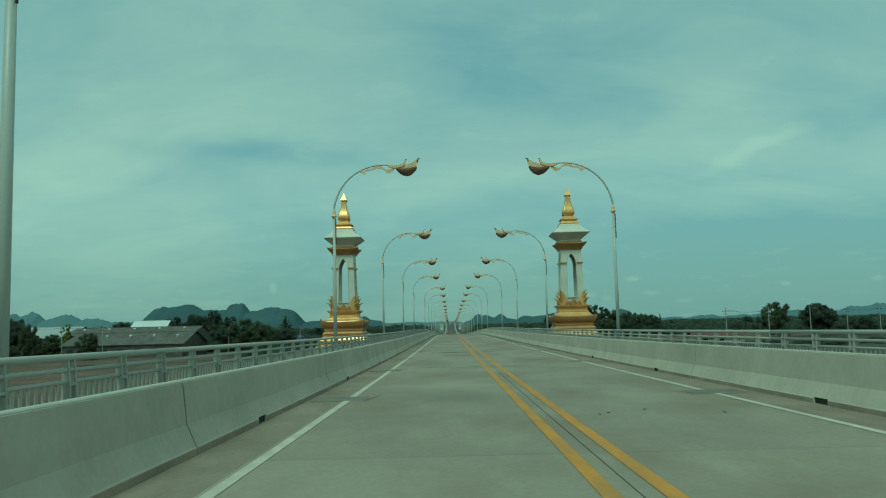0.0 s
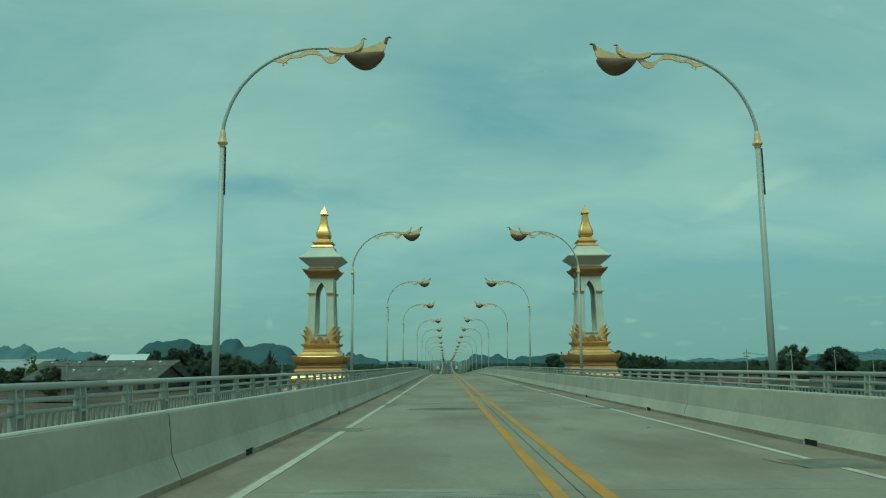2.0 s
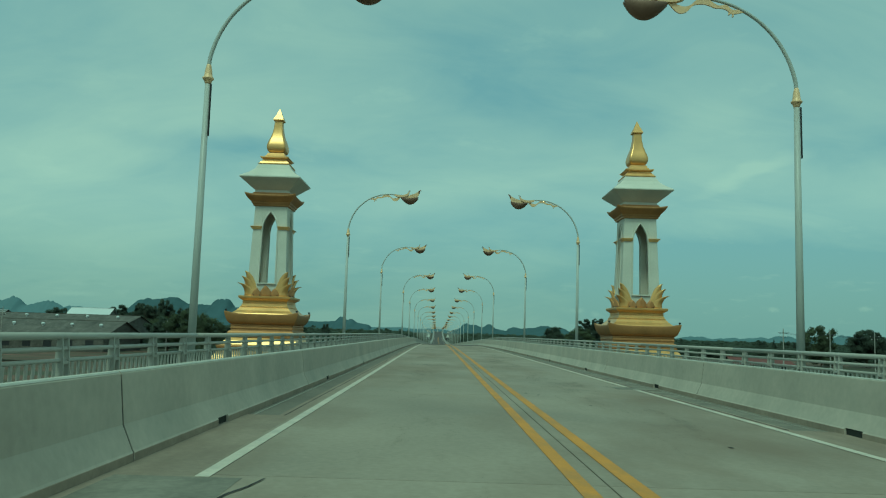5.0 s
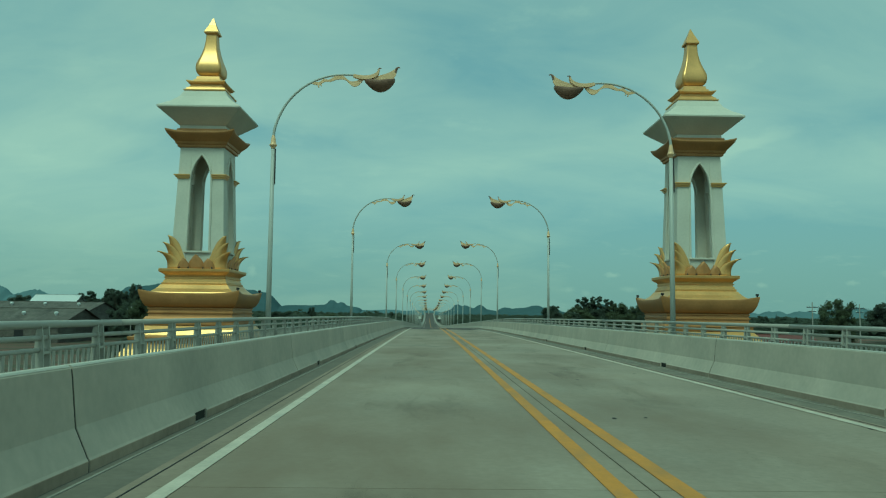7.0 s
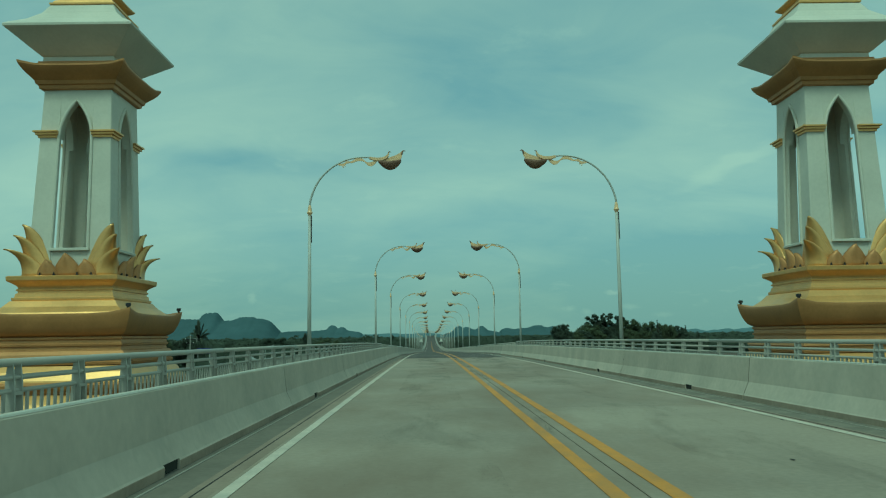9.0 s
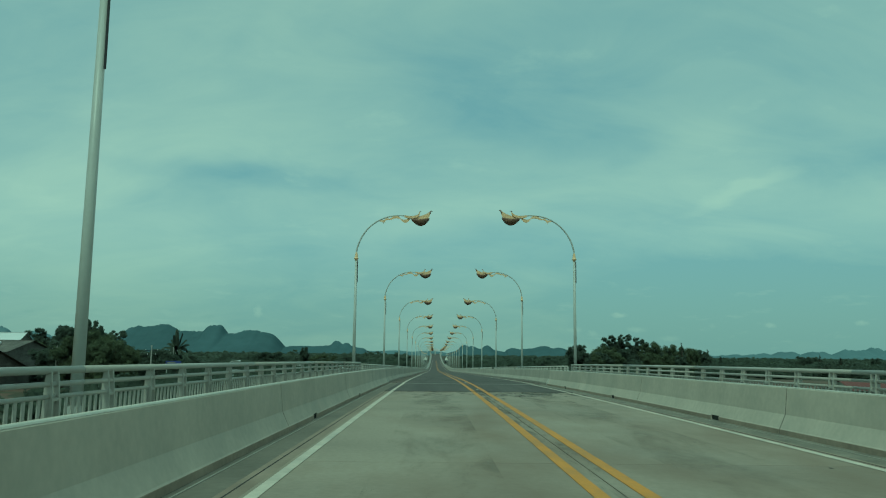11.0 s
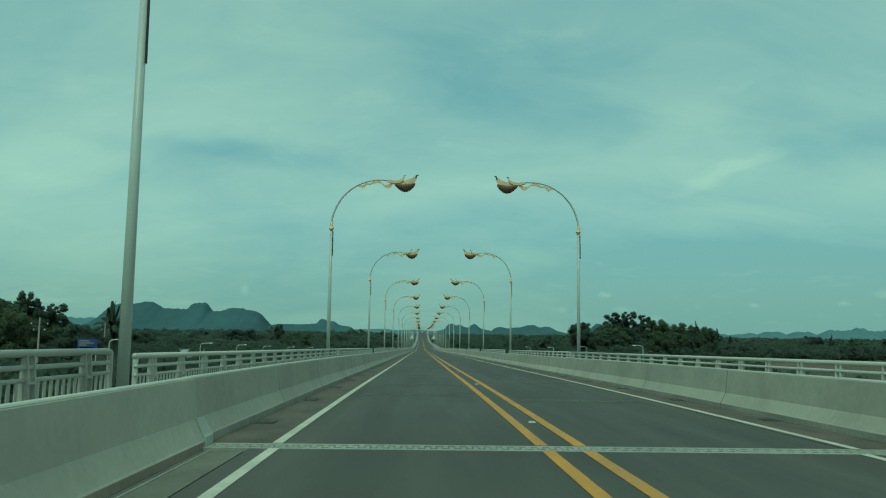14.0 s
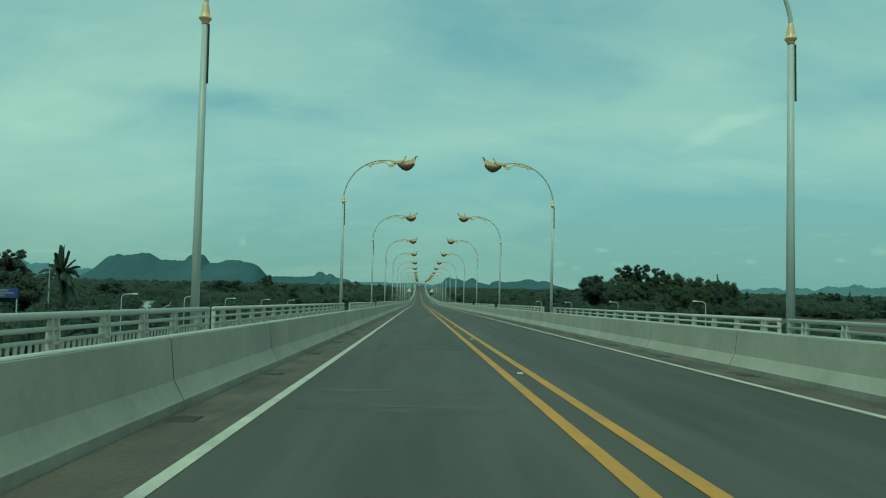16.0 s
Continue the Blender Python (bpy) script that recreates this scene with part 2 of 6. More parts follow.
def mat(name, col, rough=0.7, metal=0.0, var=0.12, scale=1.0, fine=18.0, bump=0.0, col2=None, rnd=0.0, spec=0.4, blotch=None):
    """A surface with stains at one scale, grain at another, and relief."""
    m = bpy.data.materials.new(name)
    m.use_nodes = True
    t = m.node_tree
    b = t.nodes["Principled BSDF"]
    co = t.nodes.new("ShaderNodeTexCoord")
    geo = t.nodes.new("ShaderNodeNewGeometry")
    a = t.nodes.new("ShaderNodeTexNoise"); a.inputs["Scale"].default_value = scale; a.inputs["Detail"].default_value = 5
    g = t.nodes.new("ShaderNodeTexNoise"); g.inputs["Scale"].default_value = fine; g.inputs["Detail"].default_value = 3
    t.links.new(geo.outputs["Position"], a.inputs["Vector"]); t.links.new(geo.outputs["Position"], g.inputs["Vector"])
    ramp = t.nodes.new("ShaderNodeValToRGB")
    dark = [c * (1 - var * 2) for c in col]
    lite = col2 or [min(1, c * (1 + var)) for c in col]
    ramp.color_ramp.elements[0].color, ramp.color_ramp.elements[1].color = (*dark, 1), (*lite, 1)
    ramp.color_ramp.elements[0].position, ramp.color_ramp.elements[1].position = 0.25, 0.72
    mixf = t.nodes.new("ShaderNodeMath"); mixf.operation = "MULTIPLY_ADD"
    t.links.new(g.outputs["Fac"], mixf.inputs[0]); mixf.inputs[1].default_value = 0.35
    half = t.nodes.new("ShaderNodeMath"); half.operation = "MULTIPLY"; half.inputs[1].default_value = 0.68
    t.links.new(a.outputs["Fac"], half.inputs[0]); t.links.new(half.outputs[0], mixf.inputs[2])
    t.links.new(mixf.outputs[0], ramp.inputs[0])
    out = ramp.outputs[0]
    if blotch:
        # wear of another colour: colour, stretch, lower and upper bound, amount
        bc, stretch, lo, hi, amount = blotch
        mp = t.nodes.new("ShaderNodeMapping"); mp.inputs["Scale"].default_value = stretch
        t.links.new(geo.outputs["Position"], mp.inputs[0])
        bn = t.nodes.new("ShaderNodeTexNoise"); bn.inputs["Scale"].default_value = 1.0; bn.inputs["Detail"].default_value = 6; bn.inputs["Roughness"].default_value = 0.62
        t.links.new(mp.outputs[0], bn.inputs["Vector"])
        br = t.nodes.new("ShaderNodeMapRange"); br.inputs["From Min"].default_value, br.inputs["From Max"].default_value = lo, hi
        br.inputs["To Max"].default_value = amount
        t.links.new(bn.outputs["Fac"], br.inputs[0])
        bx = t.nodes.new("ShaderNodeMix"); bx.data_type = "RGBA"; bx.inputs[7].default_value = (*bc, 1)
        t.links.new(br.outputs[0], bx.inputs[0]); t.links.new(out, bx.inputs[6])
        out = bx.outputs[2]
    if rnd:
        oi = t.nodes.new("ShaderNodeObjectInfo")
        hs = t.nodes.new("ShaderNodeHueSaturation")
        mr = t.nodes.new("ShaderNodeMapRange"); mr.inputs["To Min"].default_value, mr.inputs["To Max"].default_value = 1 - rnd, 1 + rnd
        t.links.new(oi.outputs["Random"], mr.inputs[0]); t.links.new(mr.outputs[0], hs.inputs["Value"])
        t.links.new(out, hs.inputs["Color"]); out = hs.outputs[0]
    t.links.new(out, b.inputs["Base Color"])
    b.inputs["Metallic"].default_value = metal
    b.inputs["Specular IOR Level"].default_value = spec
    rr = t.nodes.new("ShaderNodeMapRange"); rr.inputs["To Min"].default_value, rr.inputs["To Max"].default_value = max(0.05, rough - 0.1), min(1, rough + 0.1)
    t.links.new(a.outputs["Fac"], rr.inputs[0]); t.links.new(rr.outputs[0], b.inputs["Roughness"])
    if bump:
        bp = t.nodes.new("ShaderNodeBump"); bp.inputs["Strength"].default_value = 0.5; bp.inputs["Distance"].default_value = bump
        t.links.new(g.outputs["Fac"], bp.inputs["Height"]); t.links.new(bp.outputs[0], b.inputs["Normal"])
    return m


def leafy(name, col, var=0.22, soft=0.0):
    m = bpy.data.materials.new(name)
    m.use_nodes = True
    t = m.node_tree
    b = t.nodes["Principled BSDF"]
    geo = t.nodes.new("ShaderNodeNewGeometry")
    ramp = t.nodes.new("ShaderNodeValToRGB")
    ramp.color_ramp.elements[0].color = (*[c * (1 - var) for c in col], 1)
    ramp.color_ramp.elements[1].color = (*[c * (1 + var) for c in col], 1)
    t.links.new(geo.outputs["Random Per Island"], ramp.inputs[0])
    a = t.nodes.new("ShaderNodeTexNoise"); a.inputs["Scale"].default_value = 0.04; a.inputs["Detail"].default_value = 2
    t.links.new(geo.outputs["Position"], a.inputs["Vector"])
    hs = t.nodes.new("ShaderNodeHueSaturation")
    mr = t.nodes.new("ShaderNodeMapRange"); mr.inputs["To Min"].default_value, mr.inputs["To Max"].default_value = 0.65, 1.35
    t.links.new(a.outputs["Fac"], mr.inputs[0]); t.links.new(mr.outputs[0], hs.inputs["Value"])
    t.links.new(ramp.outputs[0], hs.inputs["Color"]); t.links.new(hs.outputs[0], b.inputs["Base Color"])
    b.inputs["Roughness"].default_value = 0.75
    b.inputs["Specular IOR Level"].default_value = 0.2
    if soft:
        # far crowns: leaves too small to tell apart, shaded as one soft mass
        vm = t.nodes.new("ShaderNodeVectorMath"); vm.operation = "MULTIPLY_ADD"
        vm.inputs[1].default_value, vm.inputs[2].default_value = (1 - soft,) * 3, (0, 0, soft)
        nz = t.nodes.new("ShaderNodeVectorMath"); nz.operation = "NORMALIZE"
        t.links.new(geo.outputs["Normal"], vm.inputs[0]); t.links.new(vm.outputs[0], nz.inputs[0])
        t.links.new(nz.outputs[0], b.inputs["Normal"])
    tr = t.nodes.new("ShaderNodeBsdfTranslucent")
    t.links.new(hs.outputs[0], tr.inputs["Color"])
    ms = t.nodes.new("ShaderNodeMixShader"); ms.inputs[0].default_value = 0.5
    t.links.new(b.outputs[0], ms.inputs[1]); t.links.new(tr.outputs[0], ms.inputs[2])
    t.links.new(ms.outputs[0], t.nodes["Material Output"].inputs["Surface"])
    return m


def stain(name, col, stretch, lo, hi, amount):
    """A thin worn film with ragged gaps, fading out towards its start."""
    m = mat(name, col, 0.85, var=0.2, scale=0.8, fine=25)
    t = m.node_tree
    b = t.nodes["Principled BSDF"]
    geo = t.nodes.new("ShaderNodeNewGeometry")
    co = t.nodes.new("ShaderNodeTexCoord")
    mp = t.nodes.new("ShaderNodeMapping"); mp.inputs["Scale"].default_value = stretch
    t.links.new(geo.outputs["Position"], mp.inputs[0])
    n = t.nodes.new("ShaderNodeTexNoise"); n.inputs["Scale"].default_value = 1.0; n.inputs["Detail"].default_value = 7; n.inputs["Roughness"].default_value = 0.68
    n.inputs["Distortion"].default_value = 0.4
    t.links.new(mp.outputs[0], n.inputs["Vector"])
    s = t.nodes.new("ShaderNodeSeparateXYZ"); t.links.new(co.outputs["Generated"], s.inputs[0])
    ad = t.nodes.new("ShaderNodeMath"); ad.operation = "MULTIPLY_ADD"; ad.inputs[1].default_value = 0.22
    t.links.new(s.outputs["Y"], ad.inputs[0]); t.links.new(n.outputs["Fac"], ad.inputs[2])
    r = t.nodes.new("ShaderNodeMapRange"); r.interpolation_type = "SMOOTHSTEP"
    r.inputs["From Min"].default_value, r.inputs["From Max"].default_value, r.inputs["To Max"].default_value = lo, hi, amount
    t.links.new(ad.outputs[0], r.inputs[0]); t.links.new(r.outputs[0], b.inputs["Alpha"])
    return m


CONCRETE_ROAD = mat("concrete_road", (0.305, 0.256, 0.203), 0.75, var=0.16, scale=0.35, fine=14, bump=0.004, rnd=0.05, blotch=((0.195, 0.145, 0.105), (0.4, 0.16, 1), 0.44, 0.68, 0.85))
SHOULDER = mat("dirty_shoulder", (0.275, 0.222, 0.175), 0.9, var=0.16, scale=0.9, fine=16, bump=0.006, blotch=((0.175, 0.135, 0.105), (1.5, 0.4, 1), 0.46, 0.7, 0.7))
GUTTER = mat("gutter_concrete", (0.165, 0.148, 0.122), 0.85, var=0.2, scale=0.8, fine=12, bump=0.005)
ASPHALT = mat("asphalt", (0.070, 0.061, 0.054), 0.8, var=0.18, scale=0.3, fine=40, bump=0.006, blotch=((0.108, 0.096, 0.085), (1.1, 0.07, 1), 0.42, 0.68, 0.75))
BARRIER = mat("barrier_concrete", (0.485, 0.432, 0.362), 0.8, var=0.12, scale=0.8, fine=9, bump=0.004, rnd=0.05, blotch=((0.32, 0.30, 0.255), (0.7, 0.6, 0.6), 0.46, 0.74, 0.55))
BARRIER_GREY = mat("weathered_barrier_concrete", (0.415, 0.375, 0.315), 0.8, var=0.11, scale=0.8, fine=9, bump=0.004, rnd=0.05, blotch=((0.25, 0.24, 0.205), (0.7, 0.6, 0.6), 0.46, 0.74, 0.55))
BARRIER_FOOT = mat("stained_barrier_foot", (0.33, 0.27, 0.21), 0.9, var=0.2, scale=0.9, fine=10, bump=0.004)
FOOT_GREY = mat("grey_barrier_foot", (0.34, 0.31, 0.265), 0.9, var=0.2, scale=0.9, fine=10, bump=0.004)
MORTAR = mat("mortar", (0.305, 0.29, 0.255), 0.8, var=0.15, scale=1.2, fine=12)
SHOULDER_DARK = mat("dusty_asphalt", (0.125, 0.100, 0.082), 0.9, var=0.25, scale=0.9, fine=20, bump=0.006, blotch=((0.055, 0.05, 0.045), (2.0, 0.5, 1), 0.48, 0.68, 0.8))
COVER = mat("cover_slab_concrete", (0.205, 0.187, 0.155), 0.9, var=0.28, scale=1.5, fine=14, bump=0.004)
CAP = mat("barrier_cap", (0.47, 0.455, 0.41), 0.8, var=0.08, scale=1.5, fine=14, bump=0.003)
DECK = mat("deck_concrete", (0.30, 0.30, 0.28), 0.85, var=0.12, scale=0.6, fine=9)
WHITE_LINE = mat("white_road_paint", (0.57, 0.505, 0.425), 0.7, var=0.16, scale=2.5, fine=30, blotch=((0.36, 0.34, 0.31), (2.5, 1.2, 1), 0.5, 0.75, 0.7))
YELLOW_LINE = mat("yellow_road_paint", (0.53, 0.245, 0.04), 0.7, var=0.12, scale=2.0, fine=30, blotch=((0.33, 0.19, 0.07), (2.5, 1.0, 1), 0.45, 0.72, 0.8))
TAR = mat("joint_tar", (0.03, 0.03, 0.03), 0.8, var=0.2, scale=3, fine=30)
STEEL_PALE = mat("pale_painted_steel", (0.49, 0.465, 0.415), 0.45, var=0.06, scale=1.2, fine=22)
STEEL_PAINT = mat("grey_painted_steel", (0.40, 0.38, 0.34), 0.45, var=0.06, scale=1.2, fine=22)
POLE = mat("pole_steel", (0.47, 0.48, 0.45), 0.4, var=0.06, scale=0.8, fine=15)
GOLD = mat("gold_paint", (0.70, 0.425, 0.16), 0.37, metal=0.52, var=0.10, scale=0.9, fine=7, bump=0.002, spec=0.5)
GOLD_DULL = mat("dull_gold_paint", (0.45, 0.24, 0.095), 0.48, metal=0.3, var=0.12, scale=0.8, fine=7, bump=0.003)
LAMP_GOLD = mat("lamp_gold", (0.78, 0.54, 0.31), 0.45, metal=0.1, var=0.08, scale=2, fine=15)
LAMP_BOWL = mat("lamp_bowl", (0.21, 0.13, 0.09), 0.55, metal=0.1, var=0.1, scale=2, fine=15)
WALL_WHITE = mat("white_render", (0.64, 0.615, 0.54), 0.65, var=0.07, scale=0.5, fine=6, bump=0.002)
BLACK = mat("black_fitting", (0.025, 0.025, 0.028), 0.5, var=0.1, scale=3, fine=20)
GRATE = mat("rusty_grate", (0.075, 0.066, 0.056), 0.7, var=0.2, scale=4, fine=20)
# shade inside drains, put into a near-black colour
HOLE_SHADE = mat("hole_shade", (0.055, 0.058, 0.052), 1.0, var=0.1, scale=2, fine=10, spec=0.0)
GROUND = mat("ground", (0.044, 0.054, 0.028), 0.95, var=0.3, scale=0.02, fine=0.4, col2=(0.080, 0.072, 0.042))
SOIL = mat("red_soil", (0.150, 0.080, 0.060), 0.95, var=0.4, scale=0.09, fine=0.8, blotch=((0.055, 0.064, 0.036), (0.05, 0.16, 1), 0.44, 0.58, 0.9))
# distance haze is mixed into both hill colours, paler for the far ridges
HILL = mat("haze_tinted_karst", (0.078, 0.120, 0.134), 1.0, var=0.12, scale=0.003, fine=0.02, spec=0.0)
HILL_FAR = mat("haze_tinted_far_ridge", (0.13, 0.19, 0.21), 1.0, var=0.08, scale=0.003, fine=0.02, spec=0.0)
LEAF = leafy("leaves", (0.108, 0.128, 0.074), 0.12, 0.7)
LEAF_DARK = leafy("dark_leaves", (0.098, 0.120, 0.090), 0.12, 0.7)
LEAF_FAR = leafy("woodland_leaves", (0.094, 0.116, 0.086), 0.06, 0.8)
LEAF_DEEP = leafy("deep_green_leaves", (0.076, 0.096, 0.070), 0.12, 0.6)
LEAF_LIGHT = leafy("yellow_green_leaves", (0.26, 0.29, 0.08))
BARK = mat("bark", (0.12, 0.09, 0.065), 0.9, var=0.2, scale=1.5, fine=8)
ROOF_GREY = mat("weathered_roof_sheet", (0.112, 0.102, 0.09), 0.8, var=0.35, scale=0.3, fine=2, blotch=((0.20, 0.19, 0.17), (0.9, 0.12, 1), 0.52, 0.72, 0.6))
ROOF_PALE = mat("pale_roof_sheet", (0.36, 0.38, 0.38), 0.5, var=0.1, scale=0.1, fine=2)
ROOF_WHITE = mat("white_roof_sheet", (0.62, 0.64, 0.64), 0.45, var=0.06, scale=0.1, fine=2)
WALL_DIM = mat("weathered_wall", (0.20, 0.19, 0.17), 0.85, var=0.15, scale=0.3, fine=3)
STAIN_L = stain("asphalt_smear", (0.11, 0.105, 0.095), (2.2, 0.55, 1), 0.70, 0.84, 0.8)
STAIN_PALE = stain("mortar_smear", (0.42, 0.39, 0.33), (0.7, 3.5, 1), 0.38, 0.72, 0.8)
STAIN_OVAL = stain("damp_oval", (0.13, 0.115, 0.09), (0.5, 0.6, 1), 0.25, 0.75, 0.45)
STAIN_DUST = stain("dust_film", (0.17, 0.16, 0.14), (1.0, 4.0, 1), 0.45, 0.8, 0.6)
STAIN_OIL = stain("oil_film", (0.11, 0.10, 0.085), (1.1, 0.3, 1), 0.62, 0.88, 0.22)
STAIN_C = stain("joint_smear", (0.12, 0.115, 0.10), (3.0, 0.5, 1), 0.60, 0.85, 0.5)
STAIN_R = stain("asphalt_wear", (0.11, 0.105, 0.095), (2.0, 0.6, 1), 0.63, 0.82, 0.8)
WALL_PALE = mat("pale_wall", (0.42, 0.40, 0.33), 0.85, var=0.12, scale=0.3, fine=3)
ROOF_RED = mat("red_roof_sheet", (0.135, 0.05, 0.045), 0.7, var=0.15, scale=0.3, fine=3)
BLUE = mat("blue_sign_paint", (0.035, 0.05, 0.20), 0.5, var=0.1, scale=1, fine=6)
WOOD_POST = mat("concrete_post", (0.36, 0.34, 0.31), 0.85, var=0.1, scale=1, fine=10)
GLASS = mat("lens_glass", (0.6, 0.62, 0.6), 0.2, var=0.03)

# ---- mesh helpers ----


def part(name, bm, material, parent=None, label="", smooth=False):
    me = bpy.data.meshes.new(name)
    bm.normal_update()
    bm.to_mesh(me)
    bm.free()
    me.materials.append(material)
    if smooth:
        for p in me.polygons:
            p.use_smooth = True
    ob = new(name, me)
    if parent:
        ob.parent = parent
    if label:
        tagged(ob, label=label)
    return ob


def thing(name, m=None, label="", category="", group="", kind=""):
    ob = new(name)
    ob.empty_display_size = 0.2
    if m is not None:
        ob.matrix_basis = m
    return tagged(ob, label, category, group, kind)


def add_box(bm, x0, x1, y0, y1, z0, z1, bevel=0.0):
    b2 = bmesh.new()
    bmesh.ops.create_cube(b2, size=1)
    for v in b2.verts:
        v.co = Vector(((x0 + x1) / 2 + v.co.x * (x1 - x0), (y0 + y1) / 2 + v.co.y * (y1 - y0), (z0 + z1) / 2 + v.co.z * (z1 - z0)))
    if bevel:
        bmesh.ops.bevel(b2, geom=b2.edges[:], offset=bevel, segments=1, affect="EDGES")
    merge(bm, b2)
    return bm


def merge(bm, b2):
    vm = {v: bm.verts.new(v.co) for v in b2.verts}
    for f in b2.faces:
        bm.faces.new([vm[v] for v in f.verts])
    b2.free()


def box(x0, x1, y0, y1, z0, z1, bevel=0.0):
    return add_box(bmesh.new(), x0, x1, y0, y1, z0, z1, bevel)


def tube(bm, pts, radii, n=10, cap=True):
    """A round bar through points."""
    rings = []
    for i, p in enumerate(pts):
        p = Vector(p)
        d = Vector(pts[min(i + 1, len(pts) - 1)]) - Vector(pts[max(i - 1, 0)])
        d.normalize()
        side = d.cross(Vector((0, 1, 0)) if abs(d.y) < 0.9 else Vector((1, 0, 0))).normalized()
        up = side.cross(d)
        r = radii[i] if isinstance(radii, (list, tuple)) else radii
        rings.append([bm.verts.new(p + r * (math.cos(a) * side + math.sin(a) * up)) for a in [2 * math.pi * k / n for k in range(n)]])
    for a, b in zip(rings, rings[1:]):
        for k in range(n):
            bm.faces.new((a[k], a[(k + 1) % n], b[(k + 1) % n], b[k]))
    if cap:
        bm.faces.new(rings[0][::-1])
        bm.faces.new(rings[-1])
    return bm


def prism(bm, outline, y0, y1, zf=None):
    """An outline in x and z drawn out along y."""
    a = [bm.verts.new((x, y0, z + (zf(y0) if zf else 0))) for x, z in outline]
    b = [bm.verts.new((x, y1, z + (zf(y1) if zf else 0))) for x, z in outline]
    n = len(outline)
    for k in range(n):
        bm.faces.new((a[k], a[(k + 1) % n], b[(k + 1) % n], b[k]))
    bm.faces.new(a[::-1])
    bm.faces.new(b)
    return bm


def strip(bm, xs, ys, zf, z=0.0, drop=0.0):
    """A sheet along the road between x = xs[0] and xs[1], with an underside drop below where drop is given."""
    rows_ = []
    for y in ys:
        top = [bm.verts.new((x, y, zf(y) + z)) for x in xs]
        if drop:
            top = top + [bm.verts.new((x, y, zf(y) + z - drop)) for x in xs[::-1]]
        rows_.append(top)
    n = len(rows_[0])
    for a, b in zip(rows_, rows_[1:]):
        for k in range(n if drop else n - 1):
            bm.faces.new((a[k], a[(k + 1) % n], b[(k + 1) % n], b[k]))
    if drop:
        bm.faces.new(rows_[0][::-1])
        bm.faces.new(rows_[-1])
    return bm


def loft_low(x, y, z):
    """A small bevelled block lying at x, y, z."""
    bm = bmesh.new()
    a = [bm.verts.new((x + dx, y + dy, z)) for dx, dy in ((-0.06, -0.06), (0.06, -0.06), (0.06, 0.06), (-0.06, 0.06))]
    b = [bm.verts.new((x + dx, y + dy, z + 0.022)) for dx, dy in ((-0.045, -0.03), (0.045, -0.03), (0.045, 0.03), (-0.045, 0.03))]
    for k in range(4):
        bm.faces.new((a[k], a[(k + 1) % 4], b[(k + 1) % 4], b[k]))
    bm.faces.new(b)
    return bm


# ---- the road's long section ----
SLOPES = [(-80, -1.35), (-20, -1.35), (40, -0.5), (90, -0.16), (140, -0.58), (190, -1.94), (240, -1.8), (290, -1.9), (400, -1.9),
          (520, -0.6), (640, 0.0), (780, 0.3), (860, 1.9), (1080, 3.2), (1300, 3.2)]
_fine = np.arange(-80, 1300, 1.0)
_prof = np.cumsum(np.interp(_fine, [s[0] for s in SLOPES], [s[1] / 100 for s in SLOPES]))
_prof -= np.interp(0, _fine, _prof)


def zr(y):
    return float(np.interp(y, _fine, _prof))


def steps(y0, y1, d):
    n = max(1, math.ceil((y1 - y0) / d))
    return [y0 + (y1 - y0) * k / n for k in range(n + 1)]


GROUND_Z = -8.0
PITCH = 10.39            # barrier and slab length on the approach
JOINT0 = 40.76 - 9 * PITCH
ASPHALT_Y, EXP_Y, END_Y = 155.65, 168.6, 1120.0
XB1 = {-1: 4.48, 1: 4.58}    # barrier foot before the expansion joint, left and right
XB2 = {-1: 4.53, 1: 4.70}    # and after it
EDGE1, EDGE2 = {-1: -3.6, 1: 3.69}, {-1: -3.65, 1: 3.87}    # white edge lines
XP1, XP2 = 7.62, 6.83    # lamp poles
XR = 6.18               # railing
# ---- carriageway ----
road = thing("road", None, "grey concrete and asphalt two-lane bridge carriageway with painted lines", "road", kind="structure")


BREAKS = {-1: [16.7, 28.1, 38.4, 50.0, 60.3], 1: [16.4, 31.9, 46.3, 60.6, 75.1]}


# asphalt from its ragged start to the far gate
random.seed(4)
bm = bmesh.new()
ys = steps(ASPHALT_Y + 0.6, EXP_Y - 0.25, 2)
strip(bm, (-3.9, 3.9), ys, zr, 0.012, 0.2)
part("asphalt_apron", bm, ASPHALT, road, "dark worn asphalt with a ragged start")
# smears of asphalt dragged over the concrete before it
for nm, x0, x1, y0, m in (("asphalt_smear", -3.5, -0.1, 144.0, STAIN_L), ("asphalt_smear", 0.1, 3.95, 146.0, STAIN_R), ("joint_smear", -0.16, 0.16, 96.0, STAIN_C)):
    part(nm, strip(bmesh.new(), (x0, x1), steps(y0, ASPHALT_Y + 0.62, 2), zr, 0.004), m, road, "ragged dark smear of worn asphalt")
bm = bmesh.new()
strip(bm, (-XB2[-1] + 0.02, XB2[1] - 0.02), steps(EXP_Y + 0.25, END_Y, 10), zr, 0.012, 0.3)
part("asphalt_lane", bm, ASPHALT, road, "smooth dark grey asphalt")
